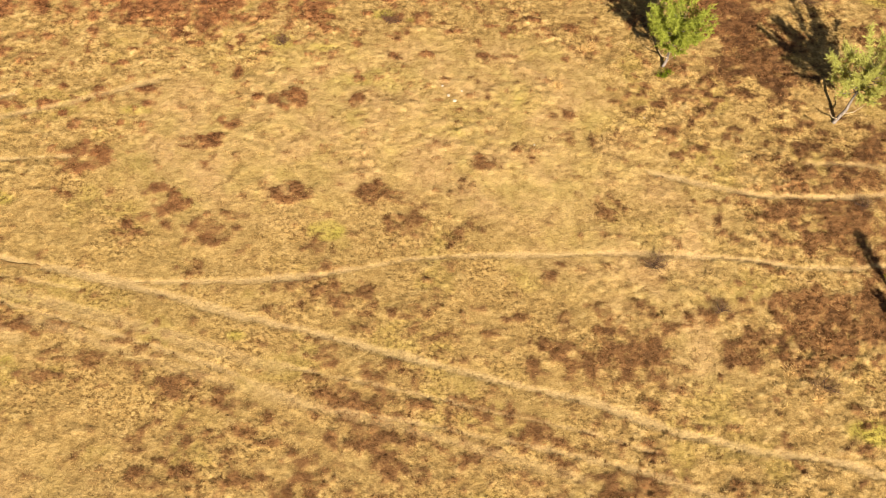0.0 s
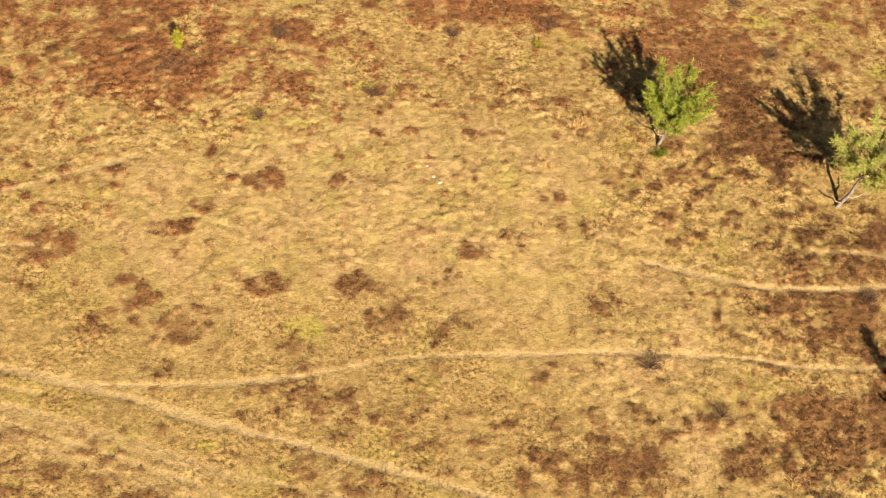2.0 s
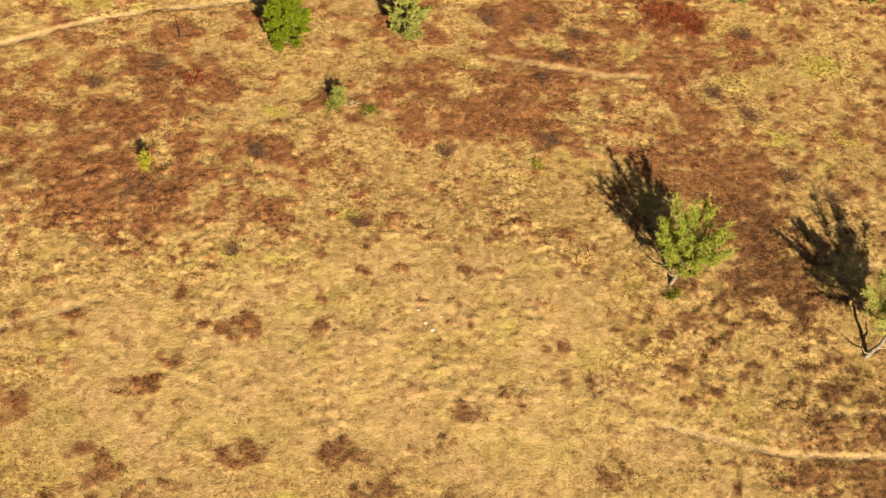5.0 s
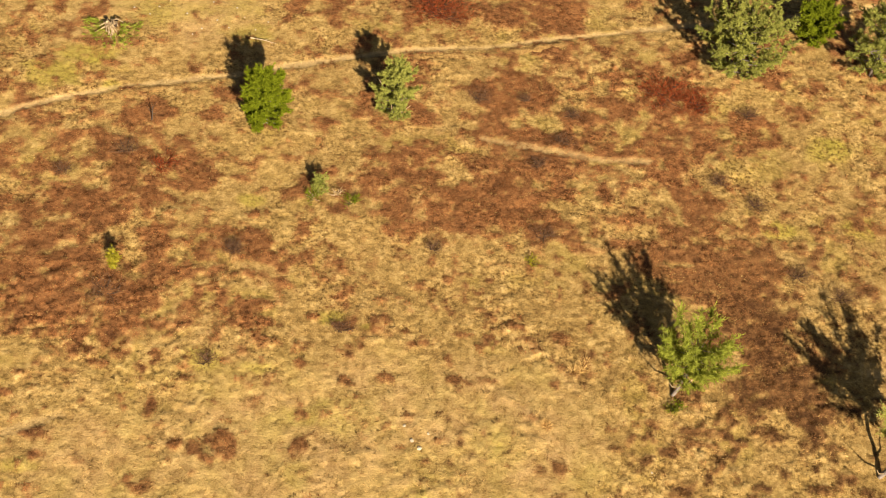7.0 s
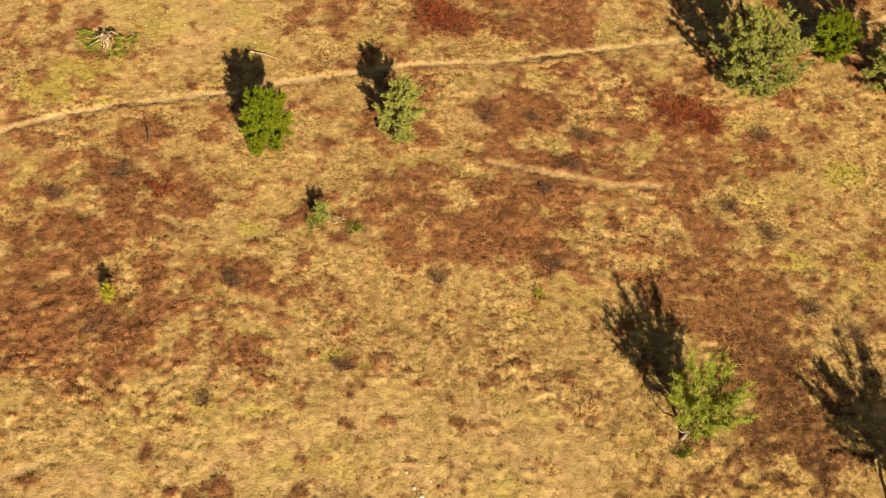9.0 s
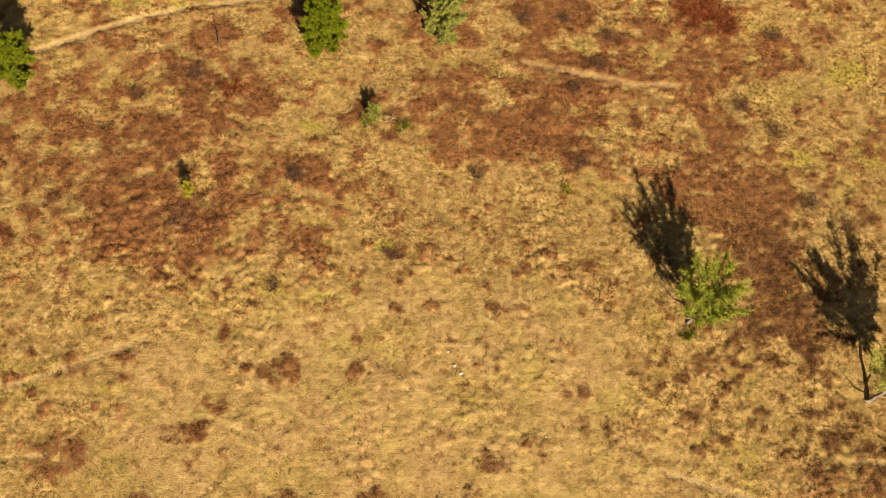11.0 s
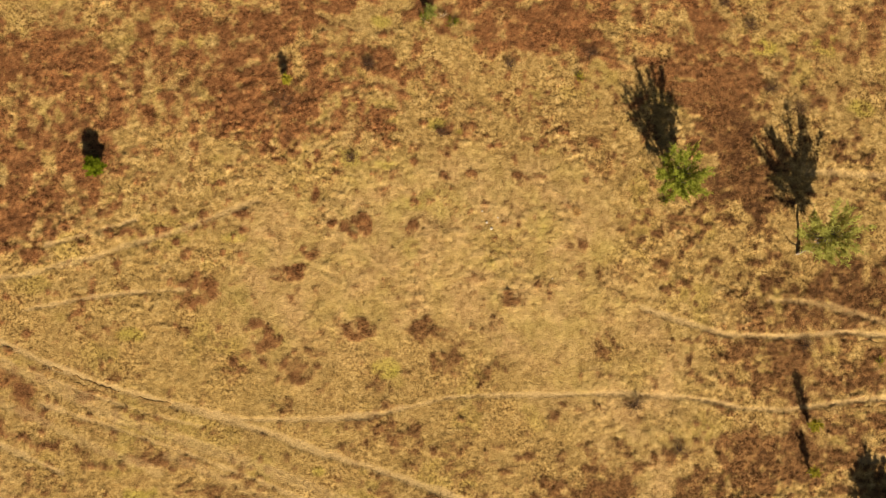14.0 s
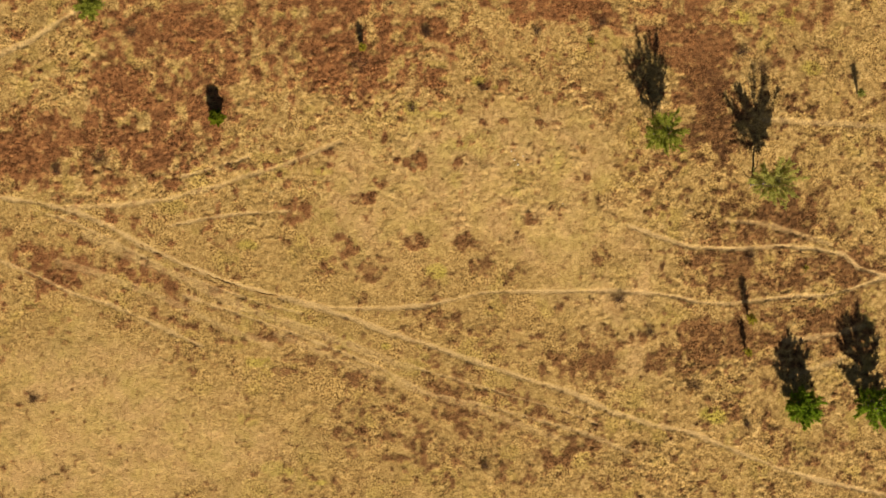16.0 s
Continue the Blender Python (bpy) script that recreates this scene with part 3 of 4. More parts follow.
# ---- meshes ----
def raw_mesh(name, co, faces, mat, floats=()):
    """A mesh from vertex and triangle or quad arrays, with named numbers on its vertices."""
    me = bpy.data.meshes.new(name)
    k = faces.shape[1]
    me.vertices.add(len(co)), me.loops.add(faces.size), me.polygons.add(len(faces))
    me.vertices.foreach_set("co", np.ascontiguousarray(co, np.float32).ravel())
    me.loops.foreach_set("vertex_index", np.ascontiguousarray(faces, np.int32).ravel())
    me.polygons.foreach_set("loop_start", np.arange(0, faces.size, k, dtype=np.int32))
    me.update(calc_edges=True)
    for key, values in floats:
        me.attributes.new(key, "FLOAT", "POINT").data.foreach_set("value", np.ascontiguousarray(values, np.float32))
    me.materials.append(mat)
    return me


def blades(base, way, length, width, tone):
    """One triangle a blade: foot, direction, length, width and colour of each, its face turned to the sky."""
    n = len(base)
    side = np.cross(way, rng.normal(size=(n, 3)))
    side /= np.linalg.norm(side, axis=1, keepdims=True) + 1e-9
    side *= np.where(np.cross(side, way)[:, 2] < 0, -1.0, 1.0)[:, None]
    half = side * (width / 2)[:, None]
    tip = base + way * length[:, None]
    co = np.stack([base - half, base + half, tip], 1).reshape(-1, 3)
    return co, np.arange(3 * n).reshape(-1, 3), np.repeat(tone, 3)


def unit(v):
    return v / (np.linalg.norm(v, axis=1, keepdims=True) + 1e-9)


def tube(points, radii, sides=6):
    """A tapering round limb along points."""
    pts = [Vector(p) for p in points]
    co, fa = [], []
    for k, p in enumerate(pts):
        d = (pts[min(k + 1, len(pts) - 1)] - pts[max(k - 1, 0)]).normalized()
        a = d.orthogonal().normalized()
        b = d.cross(a)
        for s in range(sides):
            t = 2 * math.pi * s / sides
            co.append(p + (a * math.cos(t) + b * math.sin(t)) * radii[k])
    for k in range(len(pts) - 1):
        for s in range(sides):
            q = (s + 1) % sides
            fa.append((k * sides + s, k * sides + q, (k + 1) * sides + q, (k + 1) * sides + s))
    return np.array(co), np.array(fa), np.zeros(len(co))


def part(name, data, mat, parent, label=""):
    co, fa, tone = data
    ob = new(name, raw_mesh(name, co, fa, mat, [("tone", tone)]))
    ob.parent = parent
    if label:
        tagged(ob, label)
    return ob


def thing(name, x, y, label, category, group="", sink=0.03):
    ob = new(name)
    ob.location = (x, y, height_at(x, y) - sink)
    return tagged(ob, label, category, group)


# ---- ground, one sheet to the horizon ----
def clump_tone(x, y, cut=1.0):
    """Pale and dark clumps, from -0.5 to 0.5."""
    return ((clumps(x, y, 0.46, 0)[1] - 0.5) * 0.28 + (clumps(x, y, 0.24, 2)[1] - 0.5) * 0.52) * cut * (1 - 0.4 * calm(x, y))


def ground():
    def lines(a, b, step):
        core = np.arange(a, b + step / 2, step)
        far = np.array([1, 3, 7, 15, 30, 60, 120, 250, 500, 1000, 2200.0])
        return np.concatenate([a - far[::-1], core, b + far])
    xs, ys = lines(-45, 35, 0.105), lines(-32, 36, 0.105)
    gx, gy = np.meshgrid(xs, ys)
    x, y = gx.ravel(), gy.ravel()
    co = np.stack([x, y, height(x, y)], 1)
    k = within(x, y)
    i = np.arange(len(xs) * len(ys)).reshape(len(ys), len(xs))
    faces = np.stack([i[:-1, :-1], i[:-1, 1:], i[1:, 1:], i[1:, :-1]], -1).reshape(-1, 4)
    me = raw_mesh("ground", co, faces, GROUND, [("heath", heath(x, y) * k), ("worn", worn(x, y) * k), ("cropped", cropped(x, y) * k), ("green", green(x, y).clip(0, 1) * k), ("clump", clump_tone(x, y) * k + 0.5 - 0.12 * k * smooth(heath(x, y), 0.8, 1.0) - 0.20 * k * heath(x, y) * smooth(x, 11, 15) * smooth(y, -6, -2) * (1 - smooth(y, 7, 11))), ("beyond", 1 - k)])
    me.polygons.foreach_set("use_smooth", np.ones(len(faces), bool))
    return tagged(new("ground", me), "dry straw-coloured heath ground crossed by worn sandy tracks", "ground", kind="structure")


ground()


# ---- grass and heather ----
def scatter(density, keep):
    """Random feet over the heath, thinned by keep(x, y)."""
    n = int(density * 80 * 68)
    x, y = rng.uniform(-45, 35, n), rng.uniform(-32, 36, n)
    near = (y < 15) | ((x > -25) & (x < 31))
    x, y = x[near], y[near]
    n = int(density * 0.07 * 170 * 160)
    u, v = rng.uniform(-90, 80, n), rng.uniform(-90, 70, n)
    out = rim(u, v) < 0.5
    x, y = np.concatenate([x, u[out]]), np.concatenate([y, v[out]])
    k = rng.random(len(x)) < keep(x, y)
    return x[k], y[k]


def tufts(x, y, per, spread, tall, lean, wide, tone):
    """Tufts of blades; their light follows the rounded clump, not each thin blade. Gives vertices, faces, tones and normals."""
    n = len(x)
    z = height(x, y)
    far = rim(x, y) < 0
    size = rng.uniform(0.65, 1.3, n) * np.where(far, 1.8, 1.0)
    tone = tone + rng.normal(0, 0.07, n)
    idx = np.repeat(np.arange(n), per)
    m = len(idx)
    turn = rng.uniform(0, 2 * math.pi, m)
    out = rng.random(m) ** 0.7
    sway = lean * out * rng.uniform(0.5, 1.3, m)
    foot = np.stack([x[idx] + np.cos(turn) * spread * out * size[idx], y[idx] + np.sin(turn) * spread * out * size[idx], z[idx] - 0.02], 1)
    way = unit(np.stack([np.cos(turn) * sway, np.sin(turn) * sway, np.ones(m)], 1))
    t = np.clip(tone[idx] + rng.normal(0, 0.05, m), 0, 1)
    slope = np.stack([mounds(x - 0.06, y) - mounds(x + 0.06, y), mounds(x, y - 0.06) - mounds(x, y + 0.06), np.full(n, 0.12)], 1)
    round_out = np.stack([np.cos(turn) * out * 0.55, np.sin(turn) * out * 0.55, np.full(m, 0.25)], 1)
    normal = unit(unit(slope)[idx] + round_out + rng.normal(0, 0.16, (m, 3)))
    c, f, t = blades(foot, way, tall * size[idx] * rng.uniform(0.6, 1.2, m), wide * np.where(far, 2.0, 1.0)[idx], t)
    return c, f, t, np.repeat(normal, 3, axis=0)


def cover(name, data, mat, label, category):
    """Growth that nobody could count, as one mesh over the heath."""
    c, f, t, normal = data
    me = raw_mesh(name, c, f, mat, [("tone", t)])
    me.normals_split_custom_set_from_vertices(normal.astype(np.float32))
    return tagged(new(name, me), label, category, kind="stuff")


def grass():
    x, y = scatter(36, lambda x, y: (1 - 0.30 * heath(x, y) - 0.52 * heath(x, y) ** 2) * (1 - 0.85 * worn(x, y)) * (1 - 0.35 * cropped(x, y)) * smooth(fractal(x, y, 0.6, 0) + 0.3 * cropped(x, y), 0.10, 0.55))
    tone = 0.50 + (fractal(x, y, 0.8, 2) - 0.5) * (0.5 - 0.2 * calm(x, y)) + clump_tone(x, y) * (1 - 0.1 * cropped(x, y)) + (fractal(x, y, 5.0, 0) - 0.5) * 0.35 - 0.30 * green(x, y) - 0.22 * heath(x, y)
    cover("grass", tufts(x, y, 6, 0.13, 0.095, 3.2, 0.048, tone), GRASS, "dry straw-yellow tussock grass over the heath", "grass")


def heather():
    x, y = scatter(46, lambda x, y: smooth(heath(x, y), 0.10, 0.95) * smooth(fractal(x, y, 0.5, 1), 0.14, 0.55))
    tone = 0.42 + (fractal(x, y, 0.8, 1) - 0.5) * 0.6 + clump_tone(x, y, 0.9) + (fractal(x, y, 6.0, 3) - 0.5) * 0.4 + 0.14 * smooth(y, -4, 10) - 0.12 * smooth(heath(x, y), 0.8, 1.0) - 0.12 * smooth(x, 11, 15) * smooth(y, -6, -2) * (1 - smooth(y, 7, 11))
    cover("heather", tufts(x, y, 8, 0.12, 0.085, 2.4, 0.044, tone), HEATHER, "low brown autumn heather in ragged patches", "heather")


def sprigs():
    x, y = scatter(1.5, lambda x, y: (1 - worn(x, y)) * (1 - 0.6 * cropped(x, y)) * (1 - 0.6 * calm(x, y)) * (0.12 + 0.75 * heath(x, y)) * smooth(fractal(x, y, 2.2, 2), 0.35, 0.7))
    n = np.repeat(np.arange(len(x)), 5)
    away = rng.normal(0, 0.10, (len(n), 2))
    data = tufts(x[n] + away[:, 0], y[n] + away[:, 1], 8, 0.08, 0.11, 1.6, 0.036, 0.08 + 0.35 * rng.random(len(x))[n])
    cover("heather_sprigs", data, HEATHER, "scattered dark sprigs of dead heather in the grass", "heather")


grass()
heather()
sprigs()


# ---- trees ----
def needle_sprays(at, out, per, length, width, tone, shoot=0.30, splay=0.55):
    """Candle-shaped shoots of needles: tip and direction of each shoot, darker towards its foot and lighter towards its
    tip.
    """
    idx = np.repeat(np.arange(len(at)), per)
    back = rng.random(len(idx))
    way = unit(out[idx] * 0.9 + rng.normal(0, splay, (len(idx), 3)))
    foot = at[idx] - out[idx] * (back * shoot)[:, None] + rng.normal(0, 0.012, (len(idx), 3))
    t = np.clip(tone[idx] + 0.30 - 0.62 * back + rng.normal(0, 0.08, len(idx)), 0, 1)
    return blades(foot, way, length * rng.uniform(0.7, 1.25, len(idx)), np.full(len(idx), width), t)


def pine(name, x, y, label, tall, low, reach, needles, lean=(0, 0), limbs=26, twigs=16, spray=15, fork=0, profile=0.55, seed=1, group="pines on the heath", needle=0.16, bark=None, upward=0.0, shoot=0.30, splay=0.55):
    """A pine: bent trunk, limbs in loose whorls that curve up, twigs with sprays of needles. low: height of the lowest limbs."""
    global rng
    rng = np.random.default_rng(seed)
    tree = thing(name, x, y, label, "tree", group)
    bark = bark or BARK
    lx, ly = lean
    steps = 9
    trunk = []
    for k in range(steps):
        h = k / (steps - 1)
        trunk.append(Vector((lx * h ** 0.8 + rng.normal(0, 0.05) * tall / 6 * (k > 0), ly * h ** 0.8 + rng.normal(0, 0.05) * tall / 6 * (k > 0), h * tall * 0.90)))
    thick = 0.018 * tall + 0.02
    stem = part("trunk", tube(trunk, [thick * (1.25 - 1.12 * k / (steps - 1)) for k in range(steps)], 8), bark, tree)

    def on_trunk(h):
        f = min(max(h / (tall * 0.90), 0), 0.999) * (steps - 1)
        k = int(f)
        return trunk[k].lerp(trunk[k + 1], f - k)

    ends, ways, tones = [], [], []
    for k in range(limbs):
        h = low + (tall * 0.97 - low) * ((k + 0.5) / limbs) ** 0.9
        s = (h - low) / (tall - low)
        turn = k * 2.399 + rng.uniform(-0.5, 0.5)
        wide = (0.35 + 0.65 * s / profile) ** 0.6 if s < profile else max(0.0, 1 - ((s - profile) / (1 - profile)) ** 2) ** 0.6
        run = reach * max(0.16, wide) * rng.uniform(0.72, 1.15)
        start = on_trunk(h - 0.1 * run)
        d = Vector((math.cos(turn), math.sin(turn), 0))
        rise = (0.15 + 0.55 * s + upward) * run
        pts = [start, start + d * run * 0.4 + Vector((0, 0, rise * 0.22)), start + d * run * 0.75 + Vector((0, 0, rise * 0.55)), start + d * run + Vector((0, 0, rise))]
        r0 = max(0.010, thick * 0.42 * (1 - 0.75 * s))
        part("limb", tube(pts, [r0, r0 * 0.75, r0 * 0.5, r0 * 0.2], 5), bark, stem)
        many = max(4, int(twigs * 0.95 * (0.5 + run / reach)))
        for _ in range(many):
            f = rng.uniform(0.28, 1.0) ** 0.8 * 2.999
            q = pts[int(f)].lerp(pts[int(f) + 1], f - int(f))
            off = Vector((rng.normal(), rng.normal(), rng.normal() * 0.6 + 0.25))
            off = off.normalized() * rng.uniform(0.10, 0.34) * (0.5 + 0.2 * reach)
            ends.append(q + off)
            ways.append((off.normalized() + d * 0.5 + Vector((0, 0, 0.45))).normalized())
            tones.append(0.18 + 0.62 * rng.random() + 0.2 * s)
    for k in range(limbs * 3):
        h = low + 0.3 + (tall * 0.9 - low - 0.3) * (k / limbs / 3)
        a = k * 2.4
        off = Vector((math.cos(a), math.sin(a), 0.5)) * rng.uniform(0.10, 0.38)
        ends.append(on_trunk(h) + off)
        ways.append(off.normalized())
        tones.append(0.15 + 0.6 * rng.random())
    for k in range(twigs):
        off = Vector((rng.normal(0, 0.16), rng.normal(0, 0.16), rng.uniform(-0.35, 0.12)))
        ends.append(trunk[-1] + off)
        ways.append((Vector((off.x, off.y, 0.4))).normalized())
        tones.append(0.4 + 0.5 * rng.random())
    at, out = np.array(ends), np.array(ways)
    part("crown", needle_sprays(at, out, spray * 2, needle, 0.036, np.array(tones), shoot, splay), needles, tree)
    for k in range(fork):
        d = Vector((rng.normal(), rng.normal(), 0)).normalized()
        b = on_trunk(0.25 + 0.3 * k)
        part("dead_limb", tube([b, b + d * 0.5 + Vector((0, 0, 0.35)), b + d * 0.9 + Vector((0, 0, 1.0))], [0.045, 0.032, 0.010], 5), DEADWOOD, stem, "bare bleached side limb")
    return tree


def leafy_bush(name, x, y, label, category, radius, tall, foliage, stems=9, leaves=380, leaf=0.11, wide=0.035, group="", seed=1, stem=None, flat=0.8, thick=0.02, inner=0.0, spread=0.16, arc=(0.0, 6.283)):
    """A low bush: a fan of stems under an uneven heap of small leaves and twigs."""
    global rng
    rng = np.random.default_rng(seed)
    ob = thing(name, x, y, label, category, group)
    tops = []
    for k in range(stems):
        turn = arc[0] + (k * 2.4 + rng.uniform(-0.5, 0.5)) % 6.283 / 6.283 * (arc[1] - arc[0])
        run = radius * rng.uniform(0.3, 0.98)
        h = tall * rng.uniform(0.6, 1.1) * (1 - 0.45 * (run / radius) ** 2)
        d = Vector((math.cos(turn), math.sin(turn), 0))
        side = Vector((-d.y, d.x, 0)) * rng.normal(0, 0.16) * run
        foot = Vector((rng.normal(0, 0.12), rng.normal(0, 0.12), 0)) * radius
        tip = d * run + side * 0.5 + Vector((0, 0, h))
        part("stem", tube([foot, d * run * 0.5 + side + foot * 0.5 + Vector((0, 0, h * 0.45)), tip], [thick, thick * 0.65, thick * 0.25], 4), stem or TWIG, ob)
        tops.append(tip)
    tips = np.array(tops)
    pick = rng.integers(0, stems, leaves)
    f = inner + (1 - inner) * rng.random(leaves) ** 0.5
    at = tips[pick] * f[:, None] + rng.normal(0, 1, (leaves, 3)) * np.array([spread, spread, 0.09]) * radius
    at[:, 2] = np.abs(at[:, 2]) + 0.02
    way = unit(at * np.array([1, 1, flat]) + rng.normal(0, 0.5, (leaves, 3)) * radius + np.array([0, 0, 0.5 * radius]))
    # leaf colour runs from dark near the ground to pale at the top
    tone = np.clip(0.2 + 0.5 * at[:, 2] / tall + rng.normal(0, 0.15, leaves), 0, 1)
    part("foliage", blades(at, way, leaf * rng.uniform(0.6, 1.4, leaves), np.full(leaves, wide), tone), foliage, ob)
    return ob


def fallen_pine(x, y):
    """An uprooted pine: a dark root plate, bleached limbs fanning southward, living tips along the rim."""
    global rng
    rng = np.random.default_rng(207)
    ob = thing("fallen_pine", x, y, "uprooted small pine with bleached dead limbs and green tips", "fallen tree")
    for k in range(5):
        a = rng.uniform(0.1, 3.0)
        d, top = Vector((math.cos(a), math.sin(a), 0)), rng.uniform(0.2, 0.38)
        s = Vector((rng.normal(0, 0.15), rng.normal(0, 0.08), 0))
        part("root", tube([s + Vector((0, 0.05, 0.02)), d * 0.2 + s + Vector((0, 0, top)), d * rng.uniform(0.25, 0.6) + s + Vector((0, 0, top * rng.uniform(0.5, 1.0)))], [0.09, 0.06, 0.02], 5), TWIG, ob, "dark peaty root")
    at, out = [], []
    for k in range(24):
        a = -math.pi / 2 + rng.normal(0.08, 0.32)
        d, run = Vector((math.cos(a), math.sin(a), 0)), rng.uniform(0.45, 1.15)
        lift = rng.uniform(0.12, 0.55)
        s = Vector((rng.normal(0, 0.10), rng.normal(0.1, 0.12), 0))
        bend = Vector((rng.normal(0, 0.10), rng.normal(0, 0.05), 0))
        pts = [s + Vector((0, 0, 0.22)), s + d * run * 0.5 + bend + Vector((0, 0, 0.2 + lift * 0.6)), s + d * run + Vector((rng.normal(0, 0.1), 0, lift))]
        part("limb", tube(pts, [0.055, 0.04, 0.016], 5), DEADWOOD, ob, "bare bleached limb")
    for k in range(100):
        a = -math.pi / 2 + rng.uniform(-1.9, 1.9)
        d, run = Vector((math.cos(a), math.sin(a), 0)), rng.uniform(0.6, 1.45)
        at.append(d * run + Vector((0.2 * rng.random(), -0.5 if rng.random() < 0.2 else 0, rng.uniform(0.08, 0.3))))
        out.append((d + Vector((0, 0, 0.5))).normalized())
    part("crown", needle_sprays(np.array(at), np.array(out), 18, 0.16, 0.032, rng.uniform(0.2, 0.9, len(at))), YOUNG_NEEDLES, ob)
    return ob


# the two airy pines on the east side of the clearing
pine("pine_tree", 10.79, 2.95, "airy yellow-green young pine with a bare forked foot in dry grass", 3.15, 1.2, 1.95, YOUNG_NEEDLES, lean=(0.5, 0.3), limbs=42, twigs=17, spray=9, fork=2, seed=11, profile=0.5, upward=0.35, shoot=0.55, needle=0.19)
pine("pine_tree", 19.0, -0.58, "tall thin-crowned grey-green pine with a leaning forked trunk", 3.7, 1.8, 2.15, PALE_NEEDLES, lean=(1.25, 0.45), limbs=52, twigs=20, fork=2, seed=12, spray=7, profile=0.5, upward=0.22, shoot=0.5, needle=0.18)
# pines along the northern path
pine("pine_tree", -7.0, 17.3, "dense bright green young pine, bushy to the ground", 3.2, 0.1, 1.2, BRIGHT, limbs=64, twigs=24, spray=12, seed=13, profile=0.36)
pine("pine_tree", -0.92, 18.49, "grey-green young pine with bare dead limbs on one side", 3.25, 0.15, 1.12, GREY_NEEDLES, limbs=50, twigs=16, spray=12, fork=4, seed=14, profile=0.35, shoot=0.2, splay=0.8, needle=0.13)
pine("pine_tree", 16.28, 23.04, "broad grey-green pine with a wide rounded crown", 4.1, 0.2, 2.2, GREY_NEEDLES, limbs=80, twigs=20, spray=14, seed=15, profile=0.38, shoot=0.2, splay=0.8, needle=0.14, upward=0.2)
pine("pine_tree", 20.73, 25.9, "small bright green bushy pine beside larger pines", 2.5, 0.1, 1.2, BRIGHT, limbs=56, twigs=22, spray=11, seed=16, profile=0.35)
pine("pine_tree", 23.51, 23.61, "grey-green pine with a ragged crown by the path", 4.7, 0.3, 1.75, GREY_NEEDLES, limbs=60, twigs=17, spray=13, seed=17, profile=0.38, shoot=0.2, splay=0.8, needle=0.14)
# western and south-eastern pines
pine("pine_tree", -21.59, 14.01, "bushy green young pine beside the north-west track", 2.9, 0.15, 1.2, BRIGHT, limbs=44, twigs=20, spray=11, seed=25, profile=0.4)
pine("pine_tree", -23.75, 1.75, "small bright green pine alone in brown heather", 1.35, 0.1, 0.58, BRIGHT, limbs=30, twigs=14, seed=18, profile=0.4)
pine("pine_tree", 24.37, -18.05, "dense bright green pine at the edge of the heather", 2.8, 0.2, 1.6, FRESH, limbs=64, twigs=22, spray=10, seed=19, profile=0.35)
pine("pine_tree", 30.13, -17.51, "tall dense bright green pine beside the track", 4.2, 0.2, 1.9, FRESH, limbs=66, twigs=22, spray=10, seed=20, profile=0.35)
pine("pine_sapling", 19.68, -11.24, "spindly yellow-green pine sapling beside the cattle path", 2.1, 0.3, 0.38, LIME, limbs=15, twigs=5, spray=5, seed=21, group="saplings")
pine("pine_sapling", 19.67, -13.96, "thin yellow-green sapling in brown heather", 1.5, 0.25, 0.36, LIME, limbs=12, twigs=4, spray=5, seed=22, group="saplings")
pine("pine_sapling", 27.01, 7.32, "thin grey sapling standing in pale grass", 1.5, 0.3, 0.2, GREY_NEEDLES, limbs=10, twigs=4, spray=5, seed=23, group="saplings")
pine("pine_sapling", -12.78, 8.02, "tiny lime-green sapling in brown heather", 1.1, 0.1, 0.2, LIME, limbs=14, twigs=4, spray=6, seed=24, group="saplings")

pine("pine_sapling", -16.07, 26.83, "low bushy pale green pine with bare lower twigs", 1.3, 0.1, 0.85, YOUNG_NEEDLES, limbs=34, twigs=14, seed=26, group="saplings", profile=0.3)
pine("pine_tree", -33.81, 9.49, "small pale yellow-green pine on the western heath", 2.2, 0.2, 1.1, YOUNG_NEEDLES, limbs=40, twigs=14, seed=27, profile=0.4, spray=9)

# ---- bushes ----
for k, (x, y, r, h) in enumerate(BUSHES + BUSHES_NORTH):
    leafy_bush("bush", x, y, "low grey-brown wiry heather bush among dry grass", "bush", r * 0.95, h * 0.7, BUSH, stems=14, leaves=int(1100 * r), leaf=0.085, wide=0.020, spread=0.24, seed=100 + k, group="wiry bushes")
leafy_bush("rust_bush", 12.44, 21.06, "low rust-red shrub with dead leaves on the heath", "shrub", 1.75, 0.5, RUST, stems=26, leaves=2100, seed=201, group="rust-red shrubs")
leafy_bush("rust_bush", 14.07, 20.5, "low rust-red shrub beside a larger one", "shrub", 1.2, 0.4, RUST, stems=18, leaves=1100, seed=211, group="rust-red shrubs")
leafy_bush("rust_bush", 1.41, 26.04, "wide rust-red shrub beyond the northern path", "shrub", 1.8, 0.6, RUST, stems=28, leaves=2600, seed=202, group="rust-red shrubs")
leafy_bush("broom_bush", 5.18, 9.74, "small bright yellow-green broom plant", "plant", 0.4, 0.35, LIME, leaves=190, seed=203)
leafy_bush("broom_bush", 24.02, -6.98, "small green plant beside a dark bush", "plant", 0.35, 0.35, LIME, leaves=140, seed=204)
pine("pine_sapling", -4.3, 13.1, "half-dead upright juniper-like pine sapling with bare twigs", 1.0, 0.1, 0.5, GREY_NEEDLES, limbs=12, twigs=5, spray=6, seed=205, bark=DEADWOOD, group="saplings")
leafy_bush("juniper_bush", -4.54, 12.78, "low green juniper sprig with bleached twigs beside it", "shrub", 0.5, 0.3, BRIGHT, stems=10, leaves=260, seed=215, stem=DEADWOOD)
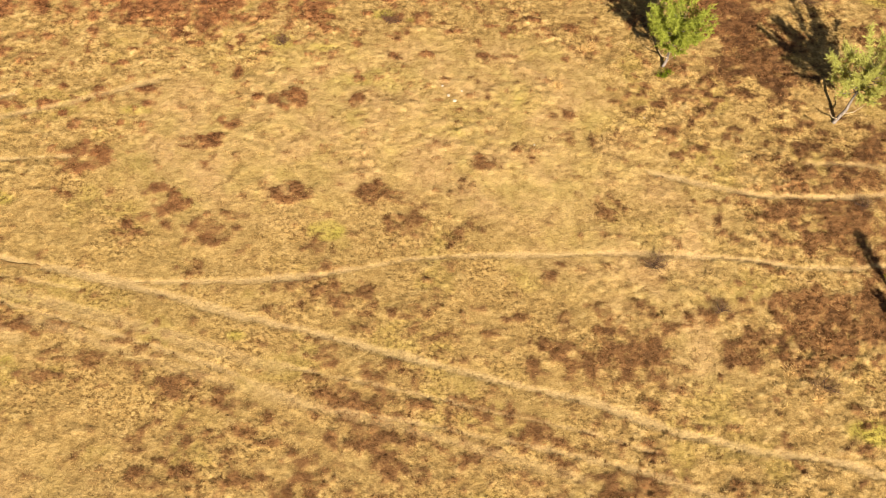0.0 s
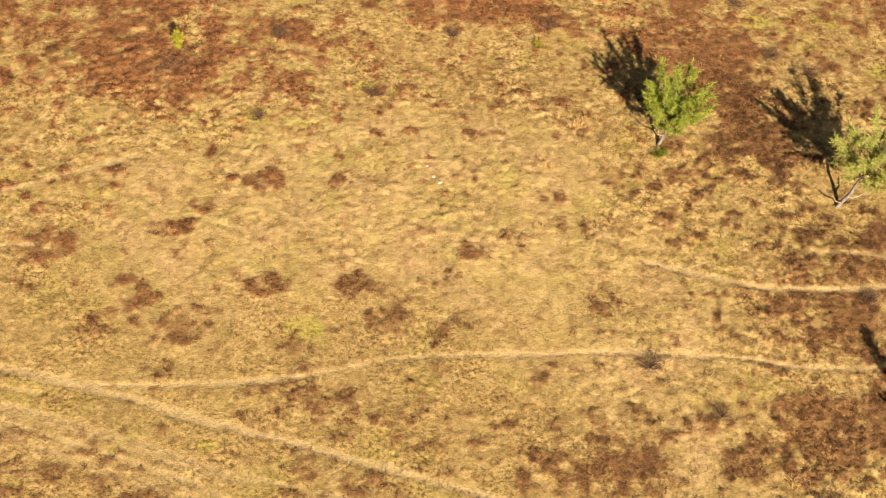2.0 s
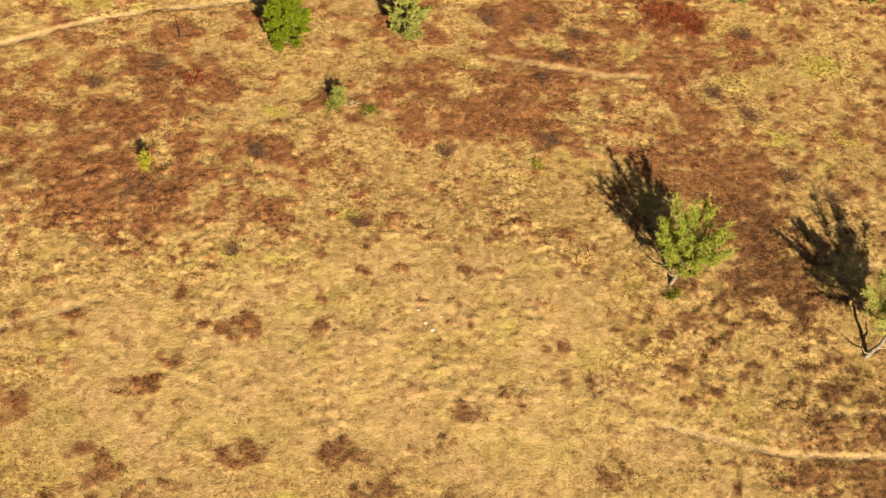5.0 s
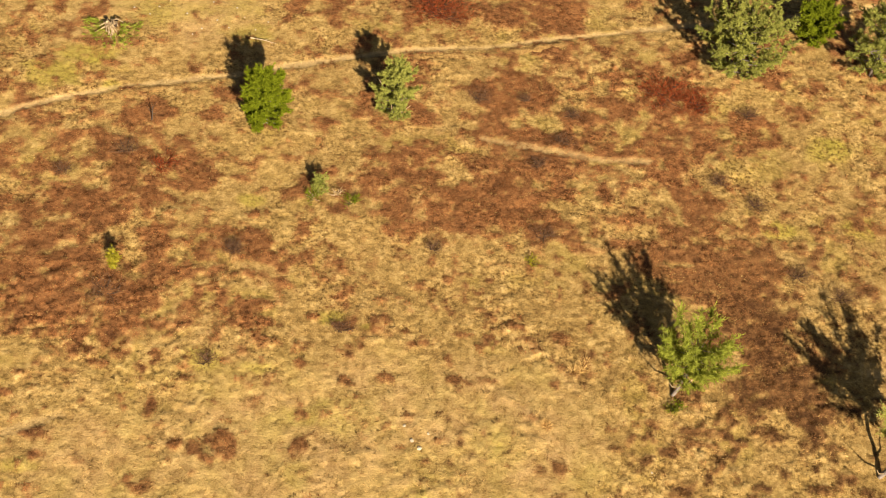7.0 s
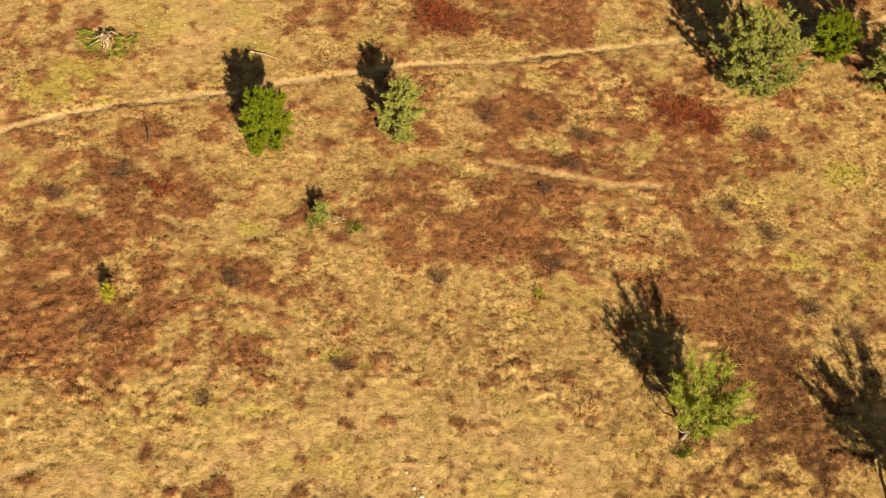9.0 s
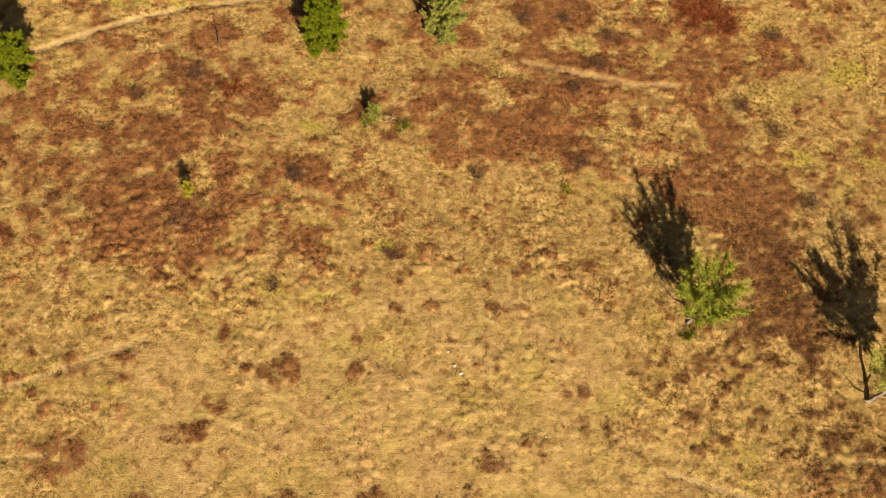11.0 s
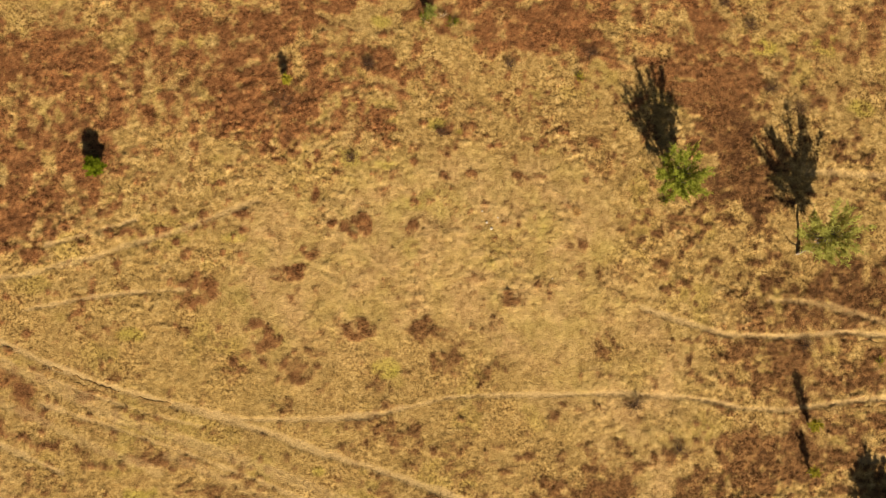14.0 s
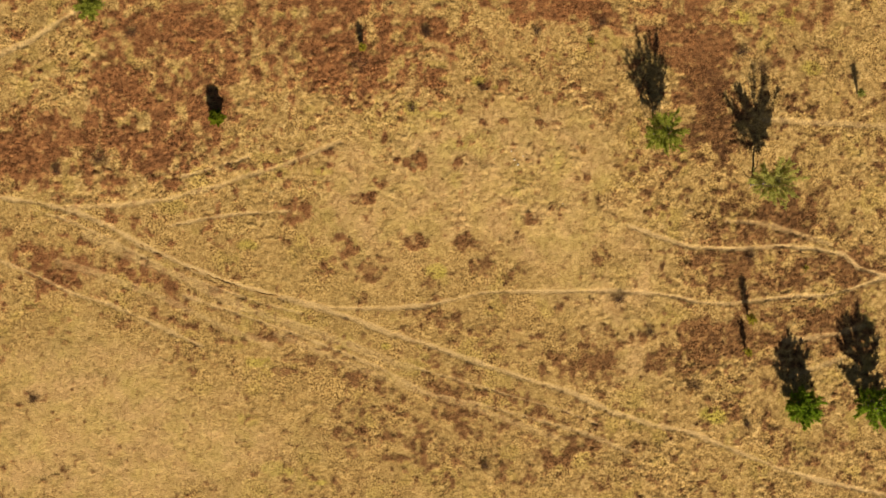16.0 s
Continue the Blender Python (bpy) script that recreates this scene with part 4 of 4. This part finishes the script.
leafy_bush("dead_bush", -3.47, 13.09, "tangle of bare bleached twigs low in the heather", "dead bush", 0.5, 0.3, GRASS, stems=16, leaves=60, seed=216, stem=DEADWOOD, thick=0.022)
leafy_bush("rust_bush", -11.25, 14.21, "small rust-brown shrub low in the heather", "shrub", 0.8, 0.25, RUST, stems=12, leaves=500, seed=212, group="rust-red shrubs")
leafy_bush("juniper_bush", -2.76, 12.68, "small low green juniper sprig in the heather", "shrub", 0.5, 0.3, BRIGHT, leaves=260, seed=206)
fallen_pine(-14.65, 23.2)
leafy_bush("juniper_bush", 10.76, 2.16, "low bright green bush at the foot of a pine", "shrub", 0.45, 0.4, BRIGHT, leaves=300, seed=208)


# ---- dead wood and stones ----
def dead_sapling(x, y, tall, seed):
    r = random.Random(seed)
    ob = thing("dead_sapling", x, y, "bare dark dead sapling upright in brown heather", "dead tree")
    main = part("stem", tube([(0, 0, 0), (0.05, 0.02, tall * 0.5), (0.02, 0.05, tall)], [0.04, 0.028, 0.008], 6), TWIG, ob)
    for k in range(4):
        a, h = k * 2.4, tall * (0.35 + 0.1 * k)
        part("twig", tube([(0.03, 0.02, h), (math.cos(a) * 0.2, math.sin(a) * 0.2, h + 0.12), (math.cos(a) * r.uniform(0.3, 0.45), math.sin(a) * r.uniform(0.3, 0.45), h + 0.2)], [0.016, 0.011, 0.004], 4), TWIG, main)


def fallen_branch(x, y, length, turn, seed):
    r = random.Random(seed)
    ob = thing("fallen_branch", x, y, "bleached dead branch lying on dry grass", "branch")
    c, s = math.cos(turn), math.sin(turn)
    main = part("stem", tube([(0, 0, 0.06), (c * length * 0.5, s * length * 0.5, 0.12), (c * length, s * length, 0.09)], [0.035, 0.026, 0.010], 6), DEADWOOD, ob)
    for k in range(3):
        f = 0.35 + 0.2 * k
        b = turn + (0.7 if k % 2 else -0.7)
        part("twig", tube([(c * length * f, s * length * f, 0.11), (c * length * f + math.cos(b) * 0.3, s * length * f + math.sin(b) * 0.3, 0.14)], [0.015, 0.005], 4), DEADWOOD, main)


def stone(x, y, size, seed):
    bm = bmesh.new()
    bmesh.ops.create_icosphere(bm, subdivisions=2, radius=size)
    for v in bm.verts:
        k = 1 + 0.35 * noise.noise(v.co * (1.6 / size) + Vector((seed * 3.1, 0, 0)))
        v.co = Vector((v.co.x * k * 1.25, v.co.y * k, v.co.z * k * 0.6))
    me = bpy.data.meshes.new("stone")
    bm.to_mesh(me)
    bm.free()
    me.materials.append(STONE)
    ob = new("stone", me)
    ob.location = (x, y, height_at(x, y) + size * 0.25)
    ob.rotation_euler = (0, 0, seed * 1.7)
    tagged(ob, "small pale weathered stone half sunk in dry turf", "stone", "pale stones")


dead_sapling(-12.09, 17.03, 1.1, 1)
fallen_branch(-7.94, 23.14, 1.3, -0.25, 2)
for k, (x, y, size) in enumerate([(-0.15, 0.07, 0.080), (0.15, -0.28, 0.090), (0.51, 0.42, 0.050), (-0.45, 0.76, 0.060), (9.49, -0.93, 0.042), (3.97, -3.14, 0.042),
                                  (-10.33, 23.6, 0.042), (-9.63, 24.28, 0.049), (-9.03, 23.8, 0.035), (-11.12, 24.55, 0.049), (-10.74, 23.11, 0.035), (-7.13, 24.4, 0.042), (-12.51, 24.91, 0.042), (-12.01, 25.4, 0.035), (-12.92, 24.33, 0.035), (-9.91, 25.61, 0.042), (-8.32, 24.68, 0.035), (-8.72, 25.34, 0.042), (-7.73, 23.82, 0.035), (-13.71, 24.71, 0.042)]):
    stone(x, y, size, k + 1)


def tussock(x, y, radius, seed):
    """A taller pale clump of dry grass."""
    global rng
    rng = np.random.default_rng(seed)
    ob = thing("grass_tussock", x, y, "taller pale bleached tussock of dry grass", "grass", "pale tussocks")
    for k in range(3):
        n = 110
        turn = rng.uniform(0, 6.283, n)
        out = rng.random(n) ** 0.6
        px, py = rng.normal(0, 0.35, 2) * radius
        foot = np.stack([px + np.cos(turn) * out * radius * 0.5, py + np.sin(turn) * out * radius * 0.5, np.zeros(n)], 1)
        way = unit(np.stack([np.cos(turn) * out * 1.5, np.sin(turn) * out * 1.5, np.ones(n)], 1))
        part("clump", blades(foot, way, rng.uniform(0.14, 0.3, n), np.full(n, 0.03), rng.uniform(0.75, 1.0, n)), GRASS, ob)


for k, (x, y, r) in enumerate([(6.97, 4.17, 0.4), (14.59, -16.14, 0.45), (15.53, -17.54, 0.4), (5.34, 1.04, 0.25)]):
    tussock(x, y, r, 300 + k)


# ---- broken turf edges ----
def turf_bank(line, seed):
    """A low overhanging lip of turf: back slope, ragged crest and a steep face to the north, over the path."""
    r = random.Random(seed)
    pts = []
    for (ax, ay), (bx, by) in zip(line, line[1:]):
        n = max(2, int(math.hypot(bx - ax, by - ay) / 0.22))
        pts += [(ax + (bx - ax) * k / n, ay + (by - ay) * k / n) for k in range(n)]
    pts.append(line[-1])
    co = []
    for k, (x, y) in enumerate(pts):
        ex = min(1.0, k / 3, (len(pts) - 1 - k) / 3) * max(0.0, 0.55 + 1.4 * noise.noise(Vector((x * 0.8, y * 0.8, seed))))
        z = height_at(x, y - 0.15)
        j = r.uniform(-0.07, 0.07) - 0.14
        top = (0.05 + r.uniform(-0.02, 0.03)) * min(ex, 1.1)
        co += [(x, y - 0.5 + j, z - 0.06), (x, y - 0.22 + j, z - 0.02 + top * 0.75), (x, y + j, z - 0.02 + top), (x, y + 0.04 + j, z - 0.02 + top * 0.6), (x, y + 0.02 + j, z - 0.12)]
    fa = [(5 * k + i, 5 * k + i + 1, 5 * k + i + 6, 5 * k + i + 5) for k in range(len(pts) - 1) for i in range(4)]
    me = raw_mesh("turf_edge", np.array(co)[:, :], np.array(fa), GROUND, [("heath", np.full(len(co), 0.35)), ("worn", np.zeros(len(co))), ("clump", np.full(len(co), 0.5)), ("beyond", np.zeros(len(co)))])
    tagged(new("turf_edge", me), "broken overhanging turf edge along a worn path", "turf", "turf edges", "structure")


for k, line in enumerate(BANKS):
    turf_bank(line, 40 + k)
